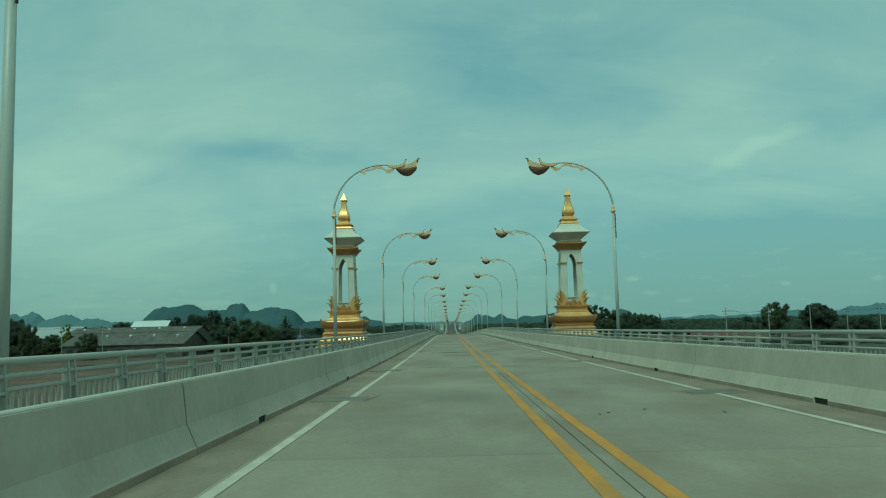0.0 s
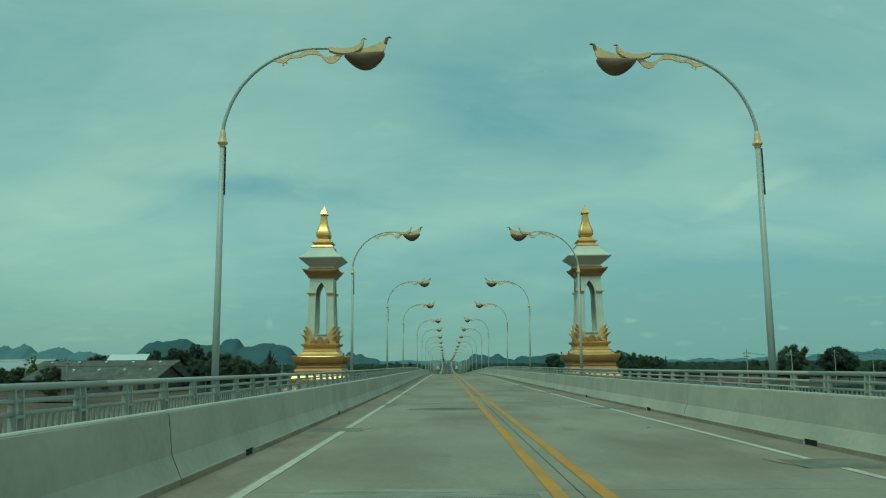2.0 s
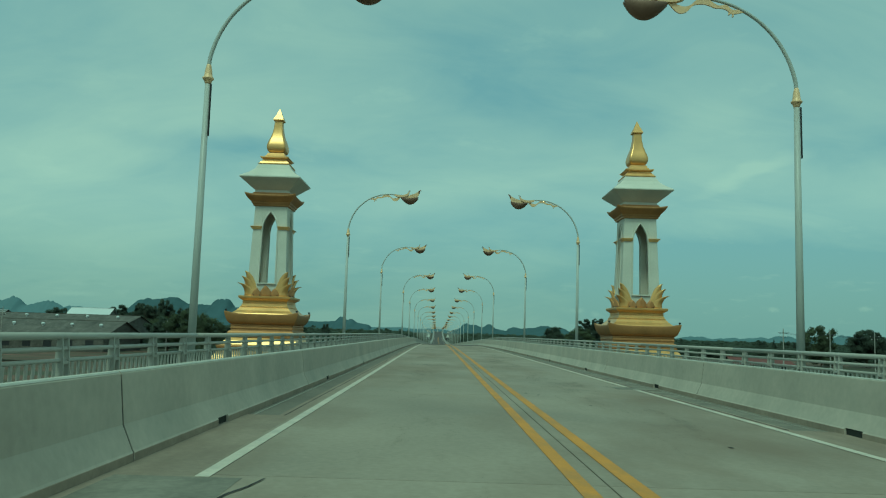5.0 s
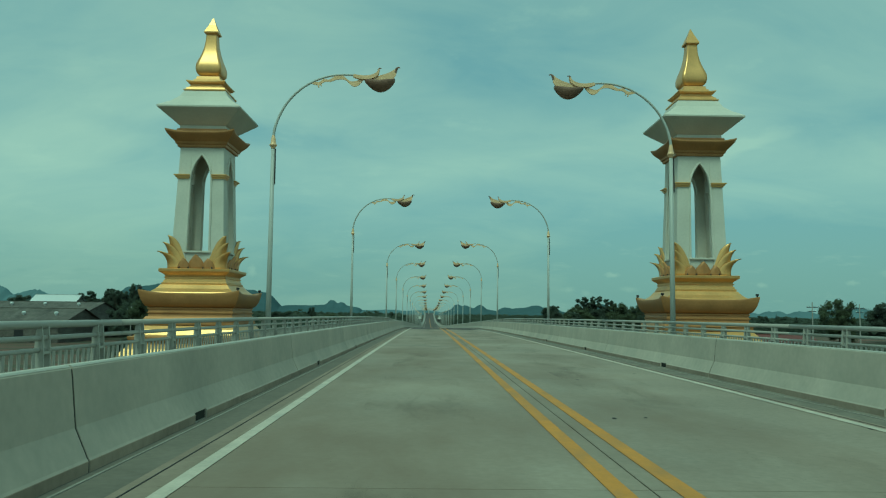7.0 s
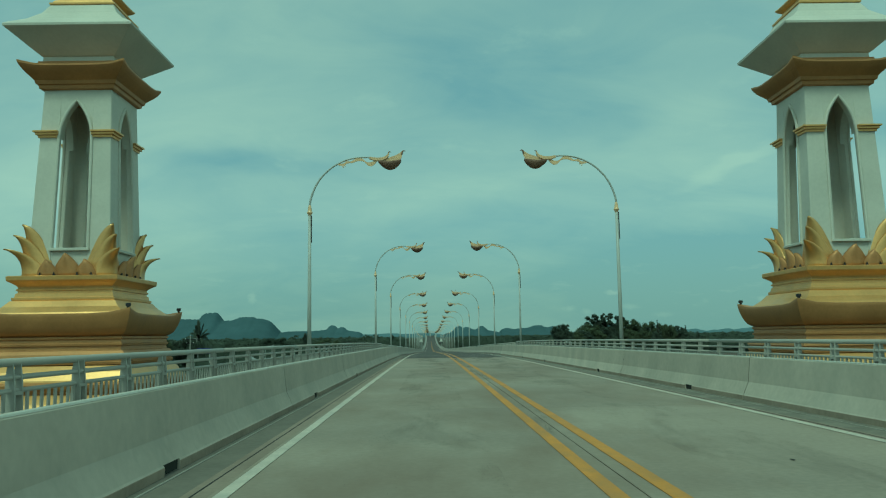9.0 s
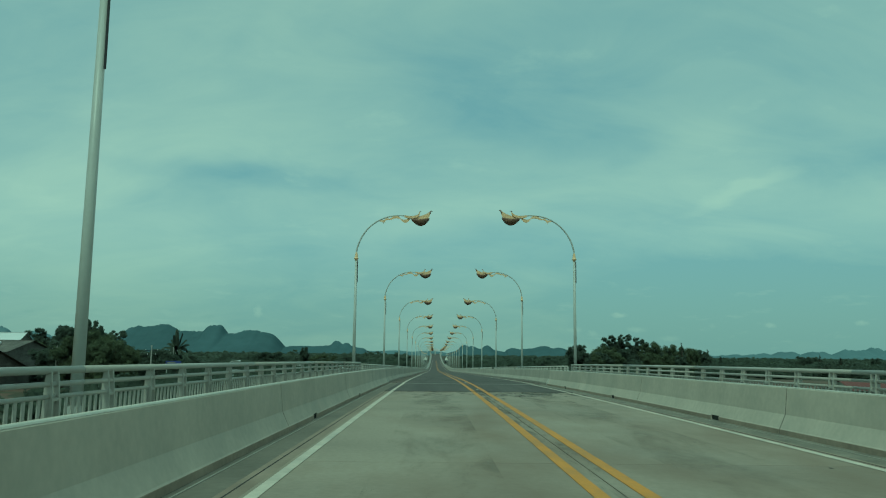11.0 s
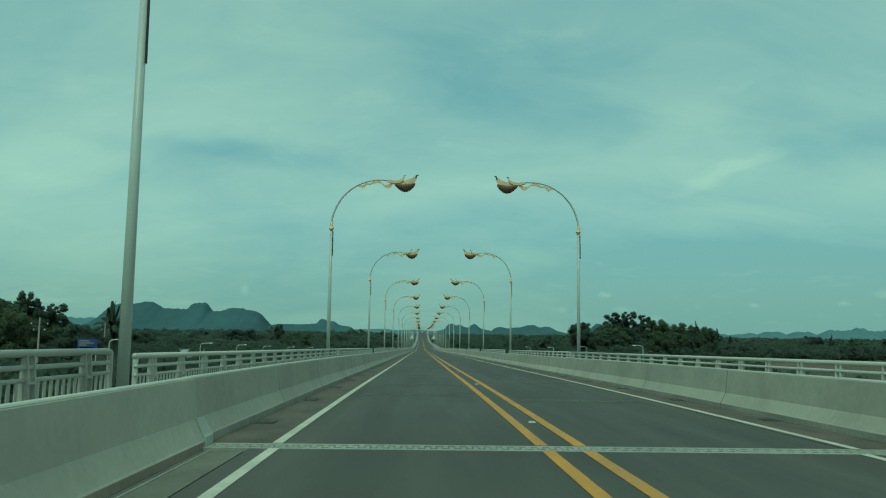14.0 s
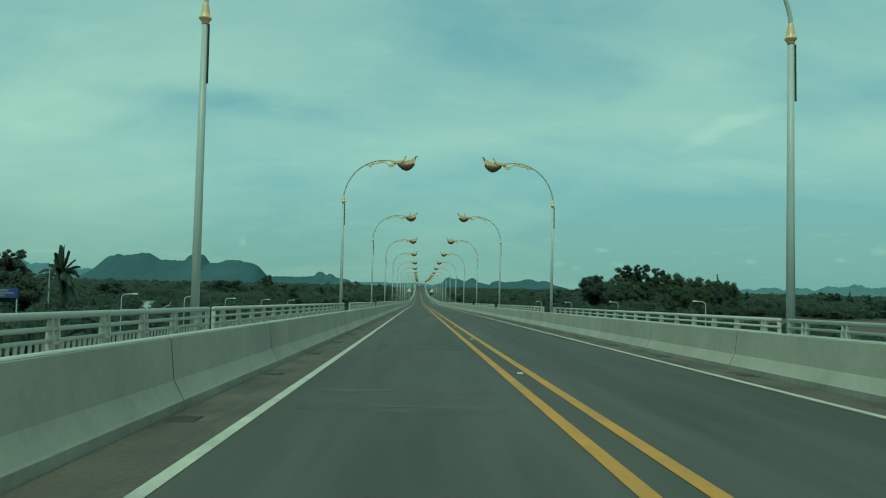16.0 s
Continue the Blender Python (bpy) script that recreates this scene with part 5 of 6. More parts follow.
def leaf_cloud(blobs, n, size, seed, flat=0.75):
    """Small leaf clumps on and in a set of rounded masses: vertices and faces."""
    rng = np.random.default_rng(seed)
    w = np.array([b[3] ** 2 for b in blobs])
    pick = rng.choice(len(blobs), n, p=w / w.sum())
    c = np.array([b[:3] for b in blobs])[pick]
    r = np.array([b[3] for b in blobs])[pick]
    d = rng.normal(size=(n, 3))
    d /= np.linalg.norm(d, axis=1)[:, None]
    rad = r * rng.uniform(0.45, 1.08, n) ** 0.6
    p = c + d * rad[:, None] * np.array([1, 1, flat])
    nrm = d + rng.normal(size=(n, 3)) * 0.7
    nrm /= np.linalg.norm(nrm, axis=1)[:, None]
    t = np.cross(nrm, rng.normal(size=(n, 3)))
    t /= np.linalg.norm(t, axis=1)[:, None]
    b = np.cross(nrm, t)
    s = size * rng.uniform(0.5, 1.3, n)[:, None]
    v = np.stack([p - t * s, p + b * s * 0.7, p + t * s, p - b * s * 0.7], 1).reshape(-1, 3)
    f = np.arange(4 * n).reshape(n, 4)
    return v, f


core = bmesh.new()
bmesh.ops.create_icosphere(core, subdivisions=1, radius=0.4)
core_v = np.array([tuple(v.co) for v in core.verts]) * np.array([1.0, 1.0, 1.05]) + np.array([0, 0, 0.45])
core_f = np.array([[v.index for v in f.verts] for f in core.faces])
core.free()


def crown(blobs, n, size, seed, flat=0.75):
    """Leaf clumps round dense hearts, so that no light comes through the masses."""
    v, f = leaf_cloud(blobs, n, size, seed, flat)
    rng = np.random.default_rng(seed + 50)
    vs, faces, count = [v], f.tolist(), len(v)
    for x, y, z, r in blobs:
        heart = (core_v - np.array([0, 0, 0.45]) + rng.normal(size=core_v.shape) * 0.04) * 2.0 * r * np.array([0.8, 0.8, 0.8 * flat])
        vs.append(heart + np.array([x, y, z]))
        faces += (core_f + count).tolist()
        count += len(heart)
    return np.concatenate(vs), faces


def cloud_mesh(name, v, f, material, parent=None):
    me = bpy.data.meshes.new(name)
    me.from_pydata(v.tolist(), [], f)
    me.materials.append(material)
    ob = new(name, me)
    if parent:
        ob.parent = parent
    return ob


def make_tree(height, width, seed, n=2600, size=0.42, material=None, label="", loose=0.5, bare=0.22):
    rnd = random.Random(seed)
    t = thing("tree", None, label or "leafy dark green broadleaf tree with an uneven crown", "tree", "trees round the bridge")
    bm = bmesh.new()
    top = height * 0.7
    tube(bm, smoothed([(0, 0, 0), (rnd.uniform(-.2, .2), 0, height * 0.2), (rnd.uniform(-.4, .4), rnd.uniform(-.4, .4), top)], 4), [0.30 * (1 - 0.085 * k) * height / 14 for k in range(9)], 8)
    blobs = [(0, 0, height * 0.5, width * 0.27), (width * 0.1, 0, height * 0.7, width * 0.2), (-width * 0.12, 0, height * 0.36, width * 0.24)]
    lean = rnd.uniform(0, 6.28)
    for k in range(30):
        # clumps spread over an uneven crown, the outer and upper ones smaller
        u = (k + 0.5) / 30
        a = 2.4 * k + rnd.uniform(-0.5, 0.5)
        z = bare + 0.16 + (0.80 - bare) * u ** 0.85
        swell = (math.sin(math.pi * min(1, 0.18 + 0.67 * u)) ** 0.7) * (1 + 0.22 * math.cos(a - lean) + rnd.uniform(-0.22, 0.12))
        rr = width * 0.40 * swell * rnd.choice((0.55, 0.85, 1.0, 1.08))
        q = Vector((rr * math.cos(a), rr * math.sin(a), height * min(0.97, z)))
        blobs.append((*q, width * rnd.uniform(0.09, 0.19) * (1.1 - 0.35 * u)))
        if k % 3 == 0:
            tube(bm, [(0, 0, q.z * 0.6), tuple(q * 0.6 + Vector((0, 0, q.z * 0.32))), tuple(q)], [0.12 * height / 14, 0.07 * height / 14, 0.03], 6)
    part("trunk", bm, BARK, t)
    v, f = crown(blobs, n, size, seed)
    v[:, 2] = np.maximum(v[:, 2], 0.3)
    cloud_mesh("crown", v, f, material or LEAF_DARK, t)
    return t


def make_cone(height, width, seed, n, size, label, taper=1.0):
    """A tree that narrows to a tufted point; a small taper keeps it a column."""
    rnd = random.Random(seed)
    t = thing("tree", None, label, "tree", "trees round the bridge")
    bm = tube(bmesh.new(), smoothed([(0, 0, 0), (0.1, 0.1, height * 0.5), (0, 0, height * 0.92)], 4), [0.24 - 0.025 * k for k in range(9)], 8)
    blobs = []
    for k in range(34):
        s = (k + rnd.random()) / 34
        z, a = height * (0.06 + 0.9 * s), rnd.uniform(0, 6.28)
        r = width / 2 * max(0.12, 1 - taper * s ** 1.2)
        q = (r * 0.62 * math.cos(a), r * 0.62 * math.sin(a), z)
        blobs.append((*q, max(0.3, r * rnd.uniform(0.3, 0.6))))
        if k % 3 == 0:
            tube(bm, [(0, 0, z * 0.85), q], [0.06, 0.02], 5)
    part("trunk", bm, BARK, t)
    v, f = crown(blobs, n, size, seed)
    cloud_mesh("crown", v, f, LEAF_DARK, t)
    return t


tree_a = make_tree(15, 12, 1, 7500, 0.27)
tree_b = make_tree(12, 11, 2, 6500, 0.26)
tree_c = make_tree(13, 7, 3, 5000, 0.22, label="tall narrow dark green tree with a feathery top")
tree_d = make_tree(10, 14, 4, 7500, 0.27, label="broad dome-shaped dark green tree", bare=0.05, material=LEAF_DEEP)
tree_e = make_tree(11, 12, 6, 7500, 0.26, LEAF, label="bushy green tree with leaves down to the ground", bare=-0.1)


def plant(proto, x, y, s=1.0, turn=0, sz=None):
    m = pose(x, y, GROUND_Z, 0, 0, turn) @ Matrix.Diagonal((s, s, sz or s, 1))
    return put(proto, m)


def grove(*spots):
    for proto, x, y, s, turn, sz in spots:
        plant(proto, x, y, s, turn, sz)


# the stand ahead: a round tree, a tall ragged group, a pointed tree and a slim one
round_tree = make_tree(13, 11, 9, 6500, 0.26, label="round-headed dark green tree on a bare trunk", bare=0.2)
tall_tree = make_tree(19, 10, 11, 7500, 0.29, label="tall ragged dark green tree with loose tufts", bare=0.12)
cone_tree = make_cone(14.6, 8.4, 12, 6500, 0.25, "pointed dark green tree with a bushy foot")
slim_tree = make_cone(13, 3.2, 13, 2600, 0.24, "slim upright dark green tree", 0.75)
grove((round_tree, 56.5, 444, 1.0, 0, 1.0), (tall_tree, 84.5, 506, 1.0, 0, 1.0), (tall_tree, 91, 509, 1.0, 110, 1.03), (tall_tree, 97.5, 505, 0.9, 215, 0.95),
      (tree_e, 80, 500, 1.1, 10, 1.2), (tree_b, 90, 500, 1.2, 65, 1.0), (tree_e, 101, 498, 1.0, 300, 1.15), (tree_b, 70, 470, 1.0, 40, 0.85), (tree_e, 76, 478, 1.1, 170, 0.85),
      (tree_e, 64, 455, 0.9, 130, 0.72), (tree_b, 108, 500, 1.0, 250, 0.98), (tree_e, 113, 500, 0.9, 30, 1.06), (cone_tree, 101.3, 450, 1.0, 0, 1.0),
      (tree_e, 95, 452, 0.75, 30, 0.72), (tree_e, 105.5, 453, 0.6, 200, 0.9), (tree_e, 88, 448, 0.8, 80, 0.75), (tree_b, 132, 521, 0.85, 15, 1.0), (tree_e, 125, 512, 0.8, 100, 0.95), (slim_tree, 142.7, 538, 1.0, 0, 1.0), (slim_tree, 152, 545, 1.5, 60, 0.72),
      (cone_tree, 239.5, 614, 0.75, 40, 0.76), (round_tree, 231, 616, 0.8, 90, 0.72), (slim_tree, 266, 640, 1.8, 10, 0.72), (round_tree, 300, 660, 0.7, 10, 0.7))
# by the right-hand fields
grove((tree_e, 146, 355, 0.98, 0, 1.15), (tree_b, 163, 354, 1.15, 30, 1.2), (tree_a, 172, 362, 0.8, 100, 0.85), (tree_d, 182, 350, 0.9, 10, 0.8))
# round the sheds
grove((tree_e, -80, 302, 1.0, 20, 0.98), (tree_b, -88, 308, 1.0, 120, 0.92), (tree_e, -72, 296, 0.8, 210, 0.82), (tree_b, -66, 306, 0.8, 33, 0.75),
      (tree_e, -204, 338, 0.8, 15, 0.66), (tree_e, -192, 340, 0.7, 75, 0.66), (tree_e, -181, 338, 0.8, 115, 0.66), (tree_e, -171, 336, 0.7, 195, 0.66),
      (tree_e, -160, 308, 0.6, 25, 0.45), (tree_e, -124.5, 267, 0.6, 0, 0.68), (tree_e, -170, 272, 0.7, 60, 0.55), (tree_d, -178, 268, 0.6, 10, 0.6),
      (tree_b, -186, 275, 0.9, 90, 0.85), (tree_a, -200, 290, 0.9, 10, 0.8), (tree_e, -150, 265, 0.55, 140, 0.42), (tree_b, -169, 300, 0.85, 0, 1.25), (tree_e, -152, 280, 0.5, 60, 0.95))
light_tree = make_tree(13, 5, 8, 3500, 0.22, LEAF_LIGHT, label="slender bright yellow-green tree between the sheds", bare=0.0)
plant(light_tree, -151, 306, 0.9, 0, 1.02)
# tall trees further along
grove((tree_a, -126, 408, 1.05, 0, 1.17), (tree_a, -135, 411, 1.05, 60, 1.26), (tree_a, -119, 410, 0.85, 120, 1.08), (tree_a, -141, 404, 1.0, 250, 1.08),
      (tree_c, -130.5, 402, 1.0, 40, 1.31), (tree_c, -122, 400, 1.0, 140, 1.15), (tree_b, -148, 400, 1.1, 10, 1.11), (tree_e, -110, 404, 0.9, 80, 0.73),
      (tree_a, -158, 404, 1.1, 200, 0.94), (tree_b, -168, 398, 1.0, 20, 1.17), (tree_e, -120, 396, 1.0, 45, 0.88), (tree_e, -135, 395, 1.1, 160, 0.82))
grove((tall_tree, -115.5, 405, 0.9, 150, 0.85), (tall_tree, -121, 404, 1.0, 0, 0.88), (tall_tree, -128, 406, 1.0, 90, 0.89), (tall_tree, -134.5, 405, 1.0, 200, 0.94), (tall_tree, -143, 406, 1.0, 30, 0.88))
# low trees before the hills
grove((tree_d, -88.4, 540, 1.65, 0, 1.08), (round_tree, -70.7, 542, 0.55, 30, 0.9), (tree_d, -84, 440, 1.0, 80, 0.6), (tree_e, -46, 440, 0.9, 30, 0.6),
      (tree_b, -98, 430, 0.9, 80, 0.62))

# coconut palm
palm = thing("palm_tree", pose(-72.5, 340, GROUND_Z), "tall coconut palm with drooping green fronds", "palm")
part("trunk", tube(bmesh.new(), smoothed([(0, 0, 0), (0.3, 0, 4.4), (0.1, 0, 9.0)], 5), [0.24 - 0.012 * k for k in range(11)], 8), BARK, palm)
rnd = random.Random(7)
for k in range(34):
    bm = bmesh.new()
    az = 2.4 * k + rnd.uniform(-.2, .2)
    el = (1.4, 1.15, 0.75, 0.45, 0.15, -0.1, -0.5)[k % 7] + rnd.uniform(-.15, .15)
    ln = rnd.uniform(5.0, 6.2)
    spine = []
    for i in range(11):
        s = i / 10
        out = ln * s * math.cos(el) * (1 - 0.16 * s * s)
        up = ln * s * math.sin(el) - 3.2 * s ** 2.2 * max(0.1, math.cos(el))
        spine.append(Vector((0.1 + out * math.cos(az), out * math.sin(az), 9.0 + up)))
    tube(bm, spine, [0.05 - 0.0035 * i for i in range(11)], 4)
    side = Vector((-math.sin(az), math.cos(az), 0))
    for i in range(1, 11):
        for sg in (-1, 1):
            for j in range(4):
                p = spine[i - 1].lerp(spine[i], j / 4)
                l = 1.2 * (1 - 0.9 * abs(i / 10 - 0.45)) * rnd.uniform(0.8, 1.1)
                along_ = (spine[i] - spine[i - 1]).normalized()
                q = p + side * sg * l * 0.6 + along_ * l * 0.45 + Vector((0, 0, -l * 0.55))
                d = along_ * 0.11
                bm.faces.new([bm.verts.new(v) for v in (p - d, p + d, q + d * 0.4, q - d * 0.4)])
    part("frond", bm, LEAF_DARK, palm)

# woodland to the foot of the hills: nobody could count it
rng = np.random.default_rng(12)
unit_v, unit_f = leaf_cloud([(0, 0, 0.55, 0.42), (0.3, 0.1, 0.4, 0.3), (-0.28, -0.1, 0.42, 0.3), (0.05, 0.0, 0.78, 0.24)], 70, 0.125, 5, 0.9)
near_v, near_f = leaf_cloud([(0, 0, 0.5, 0.40), (0.3, 0.12, 0.38, 0.28), (-0.28, -0.14, 0.40, 0.28), (0.05, -0.2, 0.62, 0.22), (-0.1, 0.2, 0.74, 0.2), (0.2, -0.3, 0.25, 0.25), (-0.3, 0.3, 0.22, 0.25)], 330, 0.062, 6, 0.9)


def wood(name, spots, seed, material, label, fine=False):
    """Crowns that nobody could count, joined: (x, y, width, height) each."""
    rng = np.random.default_rng(seed)
    vs, quads, tris, count = [], [], [], 0
    for x, y, w, h in spots:
        a = rng.uniform(0, 6.28)
        turn = np.array([[math.cos(a), math.sin(a), 0], [-math.sin(a), math.cos(a), 0], [0, 0, 1]])
        for uv, uf, store in ((near_v if fine else unit_v, near_f if fine else unit_f, quads), ((core_v + rng.normal(size=core_v.shape) * 0.05) * (0.92 if fine else 1.05), core_f, tris)):
            vs.append(uv @ turn * np.array([w, w, h]) + np.array([x, y, GROUND_Z]))
            store.append(uf + count)
            count += len(uv)
    me = bpy.data.meshes.new(name)
    me.from_pydata(np.concatenate(vs).tolist(), [], np.concatenate(quads).tolist() + np.concatenate(tris).tolist())
    me.materials.append(material)
    return tagged(new(name, me), label, "woodland", kind="stuff")


for side in (-1, 1):
    spots = []
    while len(spots) < 2300:
        dist = 300 * math.exp(rng.uniform(0, 2.45))
        az = rng.uniform(2.0, 46)
        x, y = side * dist * math.sin(radians(az)), 120 + dist * math.cos(radians(az))
        if abs(x) < 18 or y < 400 + (60 if side > 0 and 50 < x < 190 else 0):
            continue
        h = rng.choice([rng.uniform(4.0, 7.2), rng.uniform(6.0, 9.5)], p=[0.8, 0.2]) * (1 + 0.2 * math.sin(x * 0.02) * math.cos(y * 0.013)) * (0.92 if side > 0 else 1.0)
        if -150 < x < -45 and y < 600:
            h = min(h, 5.2)
        spots.append((x, y, rng.uniform(6, 11) * (1 + dist / 2500), h))
    close = [q for q in spots if q[1] < 640]
    wood("woodland", close, 20 + side, LEAF_FAR, "dense dark green woodland beyond the bridge", True)
    wood("woodland", [q for q in spots if q[1] >= 640], 25 + side, LEAF_FAR, "dense dark green woodland reaching to the hills")
    near = []
    while len(near) < 330:
        if side < 0:
            x, y = rng.uniform(-130, -24), rng.uniform(215, 405)
            if y < 320 and x < -60 or abs(x + 28.6) < 3:
                continue
        else:
            x, y = rng.uniform(22, 240), rng.uniform(250, 470)
            if 62 < x < 205 and y < 440 or abs(x - 28.6) < 3:
                continue
        near.append((x, y, rng.uniform(3.5, 7), rng.uniform(2.2, 5.6)))
    if side > 0:
        near += [(rng.uniform(62, 200), rng.uniform(238, 262), rng.uniform(3, 6), rng.uniform(1.2, 2.6)) for _ in range(90)]
    wood("scrub", near, 30 + side, LEAF_FAR, "dense green scrub below the bridge", True)

# ---- sheds and houses ----


def gable_house(name, x0, x1, y0, y1, eave, ridge, roof_m, wall_m, label, along_x=True, over=0.8, vents=0, open_front=False):
    h = thing(name, pose((x0 + x1) / 2, (y0 + y1) / 2, GROUND_Z), label, "building")
    hx, hy = (x1 - x0) / 2, (y1 - y0) / 2
    e, r = eave - GROUND_Z, ridge - GROUND_Z
    rot = Matrix.Identity(3) if along_x else Matrix.Rotation(math.pi / 2, 3, "Z")
    if not along_x:
        hx, hy = hy, hx
    def fin(bm):
        bmesh.ops.rotate(bm, verts=bm.verts[:], cent=(0, 0, 0), matrix=rot)
        return bm
    for sy in (1, -1):
        front = part("wall", fin(box(-hx, hx, sy * hy - 0.12, sy * hy + 0.12, 0, e)), wall_m, h)
    for sx in (-1, 1):
        bm = bmesh.new()
        out = [(-hy + 0.13, 0), (hy - 0.13, 0), (hy - 0.13, e), (0, r - 0.1), (-hy + 0.13, e)]
        a = [bm.verts.new((sx * hx - 0.1, y, z)) for y, z in out]
        b = [bm.verts.new((sx * hx + 0.1, y, z)) for y, z in out]
        for k in range(5):
            bm.faces.new((a[k], a[(k + 1) % 5], b[(k + 1) % 5], b[k]))
        bm.faces.new(a[::-1]); bm.faces.new(b)
        part("gable", fin(bm), wall_m, h)
    slope = (r - e) / hy
    for sy in (-1, 1):
        bm = bmesh.new()
        n = int(hx * 2 / 0.8)
        lo, hi = [], []
        for i in range(n * 2 + 1):
            x = -hx - over + (2 * hx + 2 * over) * i / (2 * n)
            dz = 0.05 if i % 2 else 0.0
            lo.append(bm.verts.new((x, sy * (hy + over), e - over * slope + dz + 0.05)))
            hi.append(bm.verts.new((x, sy * 0.02, r + dz + 0.05)))
        for i in range(2 * n):
            bm.faces.new((lo[i], lo[i + 1], hi[i + 1], hi[i]))
        part("roof_sheet", fin(bm), roof_m, h)
    part("ridge_cap", fin(box(-hx - over, hx + over, -0.3, 0.3, r + 0.02, r + 0.16)), roof_m, h)
    for k in range(vents):
        x = -hx + 2 * hx * (k + 0.5) / vents
        bm = revolve(bmesh.new(), [(0.25, 0), (0.25, 0.4), (0.5, 0.55), (0.55, 0.9), (0.3, 1.15), (0.05, 1.2)], 10, x, -hy * 0.45)
        bmesh.ops.translate(bm, verts=bm.verts[:], vec=(0, 0, r - slope * hy * 0.45 - 0.1))
        part("roof_vent", fin(bm), ROOF_WHITE, h, "small white roof ventilator")
    # windows are added black panels, the dark inside put into their colour
    for k in range(int(hx * 2 / 6)):
        x = -hx + 3 + 6 * k
        part("opening", fin(box(x - 1.2, x + 1.2, -hy - 0.14, -hy + 0.05, e * 0.25, e * 0.7)), BLACK, front, "black panel standing for an unlit window")
    return h


gable_house("warehouse", -140, -97, 280, 308, -3.2, 0.9, ROOF_GREY, ROOF_GREY, "long weathered warehouse with a dark sheet roof", vents=5)
gable_house("rear_shed", -155, -104, 312, 336, 0.2, 3.0, ROOF_GREY, ROOF_GREY, "weathered shed with a dark sheet roof", vents=5)
gable_house("hall", -206, -172, 350, 380, -0.6, 4.2, ROOF_PALE, ROOF_GREY, "long hall with a pale sheet roof")
gable_house("house", -160, -143, 390, 402, 3.0, 6.5, ROOF_WHITE, WALL_DIM, "house with a white sheet roof and dark gable", along_x=True)
gable_house("cottage", 92, 110, 299, 311, -6.2, -4.3, ROOF_RED, WALL_PALE, "low cottage with a red sheet roof and pale walls")
gable_house("cottage", -176, -164, 352, 362, -3.0, -0.5, ROOF_RED, WALL_DIM, "low cottage with a rusty red roof")
gable_house("cottage", -64, -56, 352, 358, -6.0, -4.5, ROOF_PALE, WALL_DIM, "small cottage with a white roof")

# blue road sign on two posts
sign = thing("road_sign", pose(-56, 288, GROUND_Z), "blue road sign board on grey posts among trees", "sign")
board = part("board", box(-1.6, 1.6, -0.06, 0.06, 5.4, 6.7, 0.02), BLUE, sign)
for x in (-1.4, 1.4):
    part("post", tube(bmesh.new(), [(x, 0.15, 0), (x, 0.15, 6.0)], 0.09, 8), POLE, sign)
for k, (a, b, z) in enumerate(((-1.3, 0.4, 6.4), (-1.3, 1.1, 6.05), (-1.3, -0.1, 5.7))):
    part("writing_bar", box(a, b, -0.075, -0.062, z - 0.12, z + 0.12), WALL_DIM, board, "pale bar of writing")


def make_side_lamp():
    l = thing("roadside_lamp", None, "small roadside lamp on a curved steel pole", "street lamp", "lamps along the side roads")
    part("pole", tube(bmesh.new(), smoothed([(0, 0, 0), (0, 0, 5), (0, 0, 7.05), (0.12, 0, 7.42), (0.4, 0, 7.52), (1.0, 0, 7.55)], 3), 0.05, 8), POLE, l)
    head = part("lamp_head", loft(bmesh.new(), [(0, 0.08, 0), (0.05, 0.2, 0), (0.16, 0.16, 0), (0.2, 0.04, 0)]), ROOF_WHITE, l, "pale lamp head")
    head.location, head.scale = (1.2, 0, 7.5), (1.2, 0.7, 0.7)
    return l


side_lamp = make_side_lamp()
for y, sink in ((227, 0.0), (255, 0.7), (274, 1.2), (293, 1.7), (318, 2.3), (345, 2.9)):
    put(side_lamp, pose(-28.6, y, GROUND_Z - sink, 0, 0, 0))
for y, sink in ((265.6, 0.4), (302, 1.2), (338, 2.0), (376, 2.6)):
    put(side_lamp, pose(28.6, y, GROUND_Z - sink, 0, 0, 180))


def make_utility_pole(h):
    u = thing("utility_pole", None, "grey concrete utility pole with steel cross arms", "utility pole", "utility poles beside the fields")
    part("pole", tube(bmesh.new(), [(0, 0, 0), (0, 0, h)], [0.2, 0.12], 8), WOOD_POST, u)
    for z, w in ((h - 1.2, 1.3), (h - 2.2, 0.9)):
        arm = part("cross_arm", box(-w, w, -0.06, 0.06, z - 0.07, z + 0.07), BLACK, u, "dark cross arm")
        for x in (-w + 0.1, 0, w - 0.1):
            part("insulator", revolve(bmesh.new(), [(0.05, z + 0.07), (0.09, z + 0.14), (0.09, z + 0.26), (0.04, z + 0.34)], 8, x), GLASS, arm, "pale insulator")
    return u


upole = make_utility_pole(12.5)
UP = [(90.5, 262), (112, 280), (135, 298), (158, 316), (181, 334)]
for x, y in UP:
    put(upole, pose(x, y, GROUND_Z, 0, 0, -51))
for x, y in ((-121, 270), (-150, 300), (-51.4, 262), (-86, 300), (-70, 330)):
    put(upole, pose(x, y, GROUND_Z, 0, 0, 20) @ Matrix.Diagonal((0.8, 0.8, 0.78 if x > -100 else 0.97, 1)))
wires = thing("overhead_wires", None, "thin dark overhead wires between utility poles", "wires")
LEFT_LINE = [(-178, 330), (-150, 300), (-121, 270)]
put(upole, pose(-178, 330, GROUND_Z, 0, 0, 20) @ Matrix.Diagonal((0.8, 0.8, 0.97, 1)))
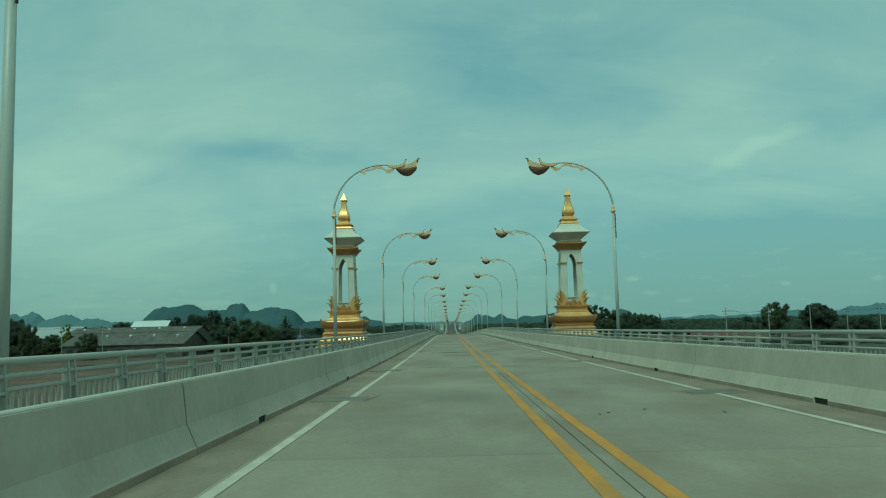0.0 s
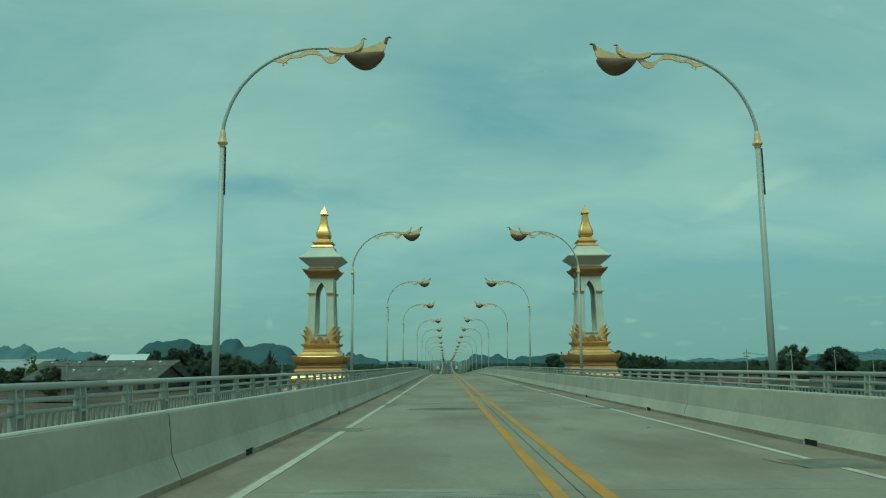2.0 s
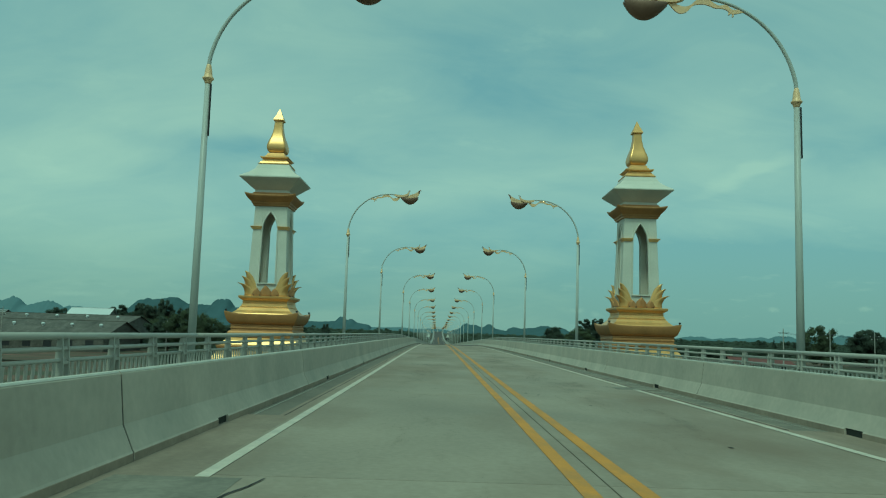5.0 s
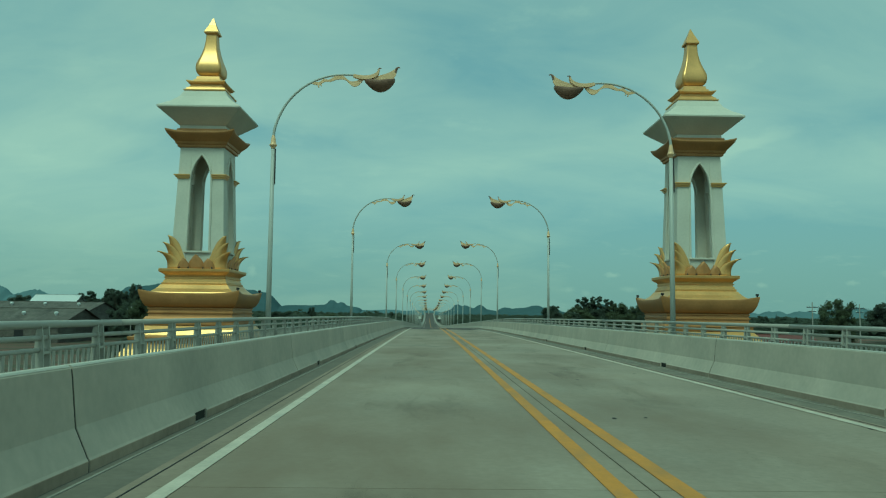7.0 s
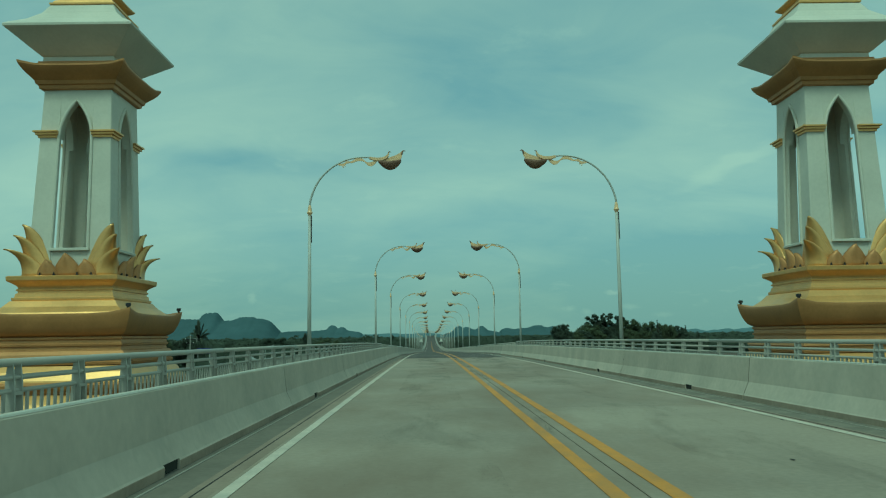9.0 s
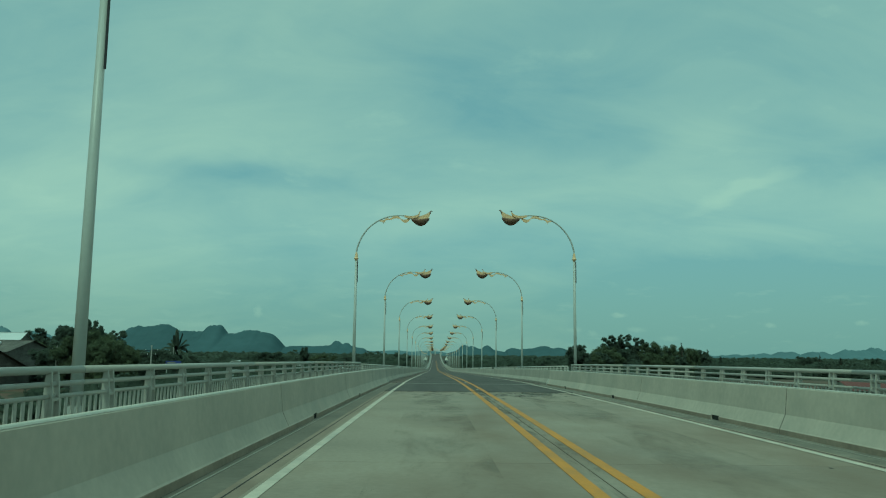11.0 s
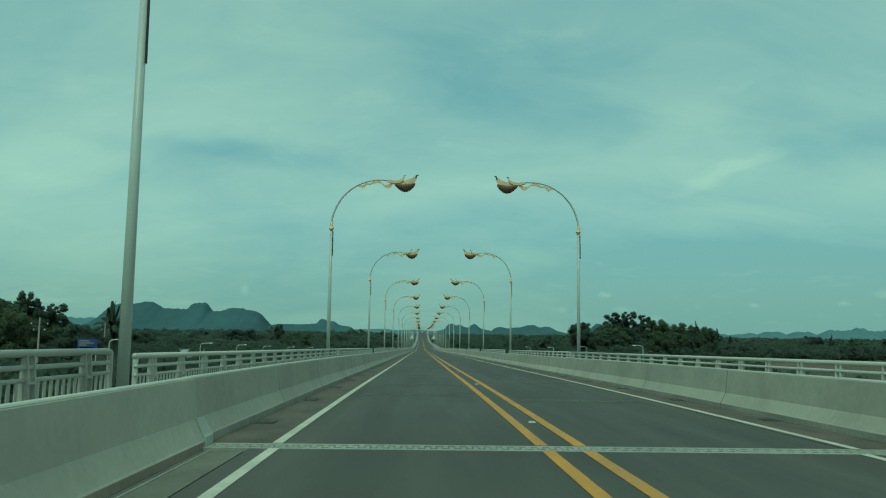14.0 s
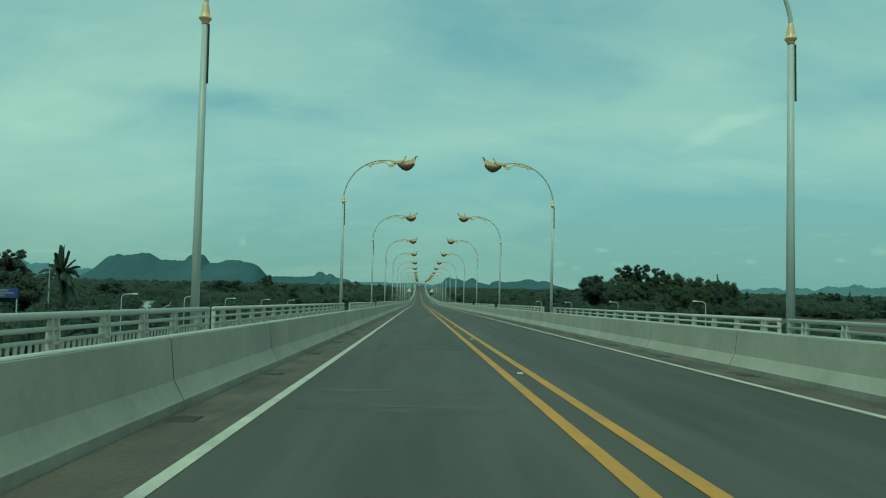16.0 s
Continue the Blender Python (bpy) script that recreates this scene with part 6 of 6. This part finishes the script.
for (xa, ya), (xb, yb) in list(zip(UP, UP[1:])) + list(zip(LEFT_LINE, LEFT_LINE[1:])):
    for off in (-1.1, 0, 1.1):
        pts = []
        for i in range(9):
            s = i / 8
            pts.append((xa + (xb - xa) * s + off * 0.62, ya + (yb - ya) * s - off * 0.78, GROUND_Z + 11.6 - 0.8 * 4 * s * (1 - s)))
        part("wire", tube(bmesh.new(), pts, 0.02, 4), BLACK, wires)

# ---- far end of the bridge ----
zg = zr(1090)
gate = thing("gate_building", pose(0, 1092, zg), "distant roofed gate building over the road", "building")
for x in (-6.5, 6.5, -0.6):
    part("column", box(x - 0.5, x + 0.5, -3, 3, 0, 4.4, 0.05), WALL_WHITE, gate)
part("roof", prism(bmesh.new(), [(-9, 4.4), (9, 4.4), (5, 6.0), (1.2, 7.4), (-1.2, 7.4), (-5, 6.0)], -4, 4), ROOF_WHITE, gate, "pale tiered roof")
for s in (-1, 1):
    p = thing("gate_pillar", pose(s * 10.2, 895, GROUND_Z), "small white pillar with a pointed top beside the bridge", "pillar", "pair of white pillars")
    part("shaft", loft(bmesh.new(), [(0, 1.6, 0), (2.2, 1.5, 0), (2.3, 2.0, 0), (2.6, 2.0, 0), (2.7, 1.3, 0)]), BLACK, p, "dark base")
    part("cap", loft(bmesh.new(), [(2.7, 1.9, 0), (3.2, 1.9, 0), (3.4, 1.3, 0), (4.4, 0.9, 0), (6.0, 0.1, 0)]), WALL_WHITE, p, "white pointed cap")

# ---- concrete slabs of the approach ----
for s in (-1, 1):
    y = JOINT0 - 0.6
    while y < ASPHALT_Y + 0.6:
        y1 = min(y + PITCH, ASPHALT_Y + 1.2)
        x = sorted((s * 0.008, s * 3.72))
        slab = part("concrete_slab", strip(bmesh.new(), x, steps(y + 0.006, y1 - 0.006, 3), zr, 0.0, 0.22), CONCRETE_ROAD, road)
        y = y1
bm = bmesh.new()
strip(bm, (-3.9, 3.9), steps(-60, EXP_Y, 10), zr, -0.02, 0.25)
part("slab_bed", bm, TAR, road, "dark joint filling between the slabs")
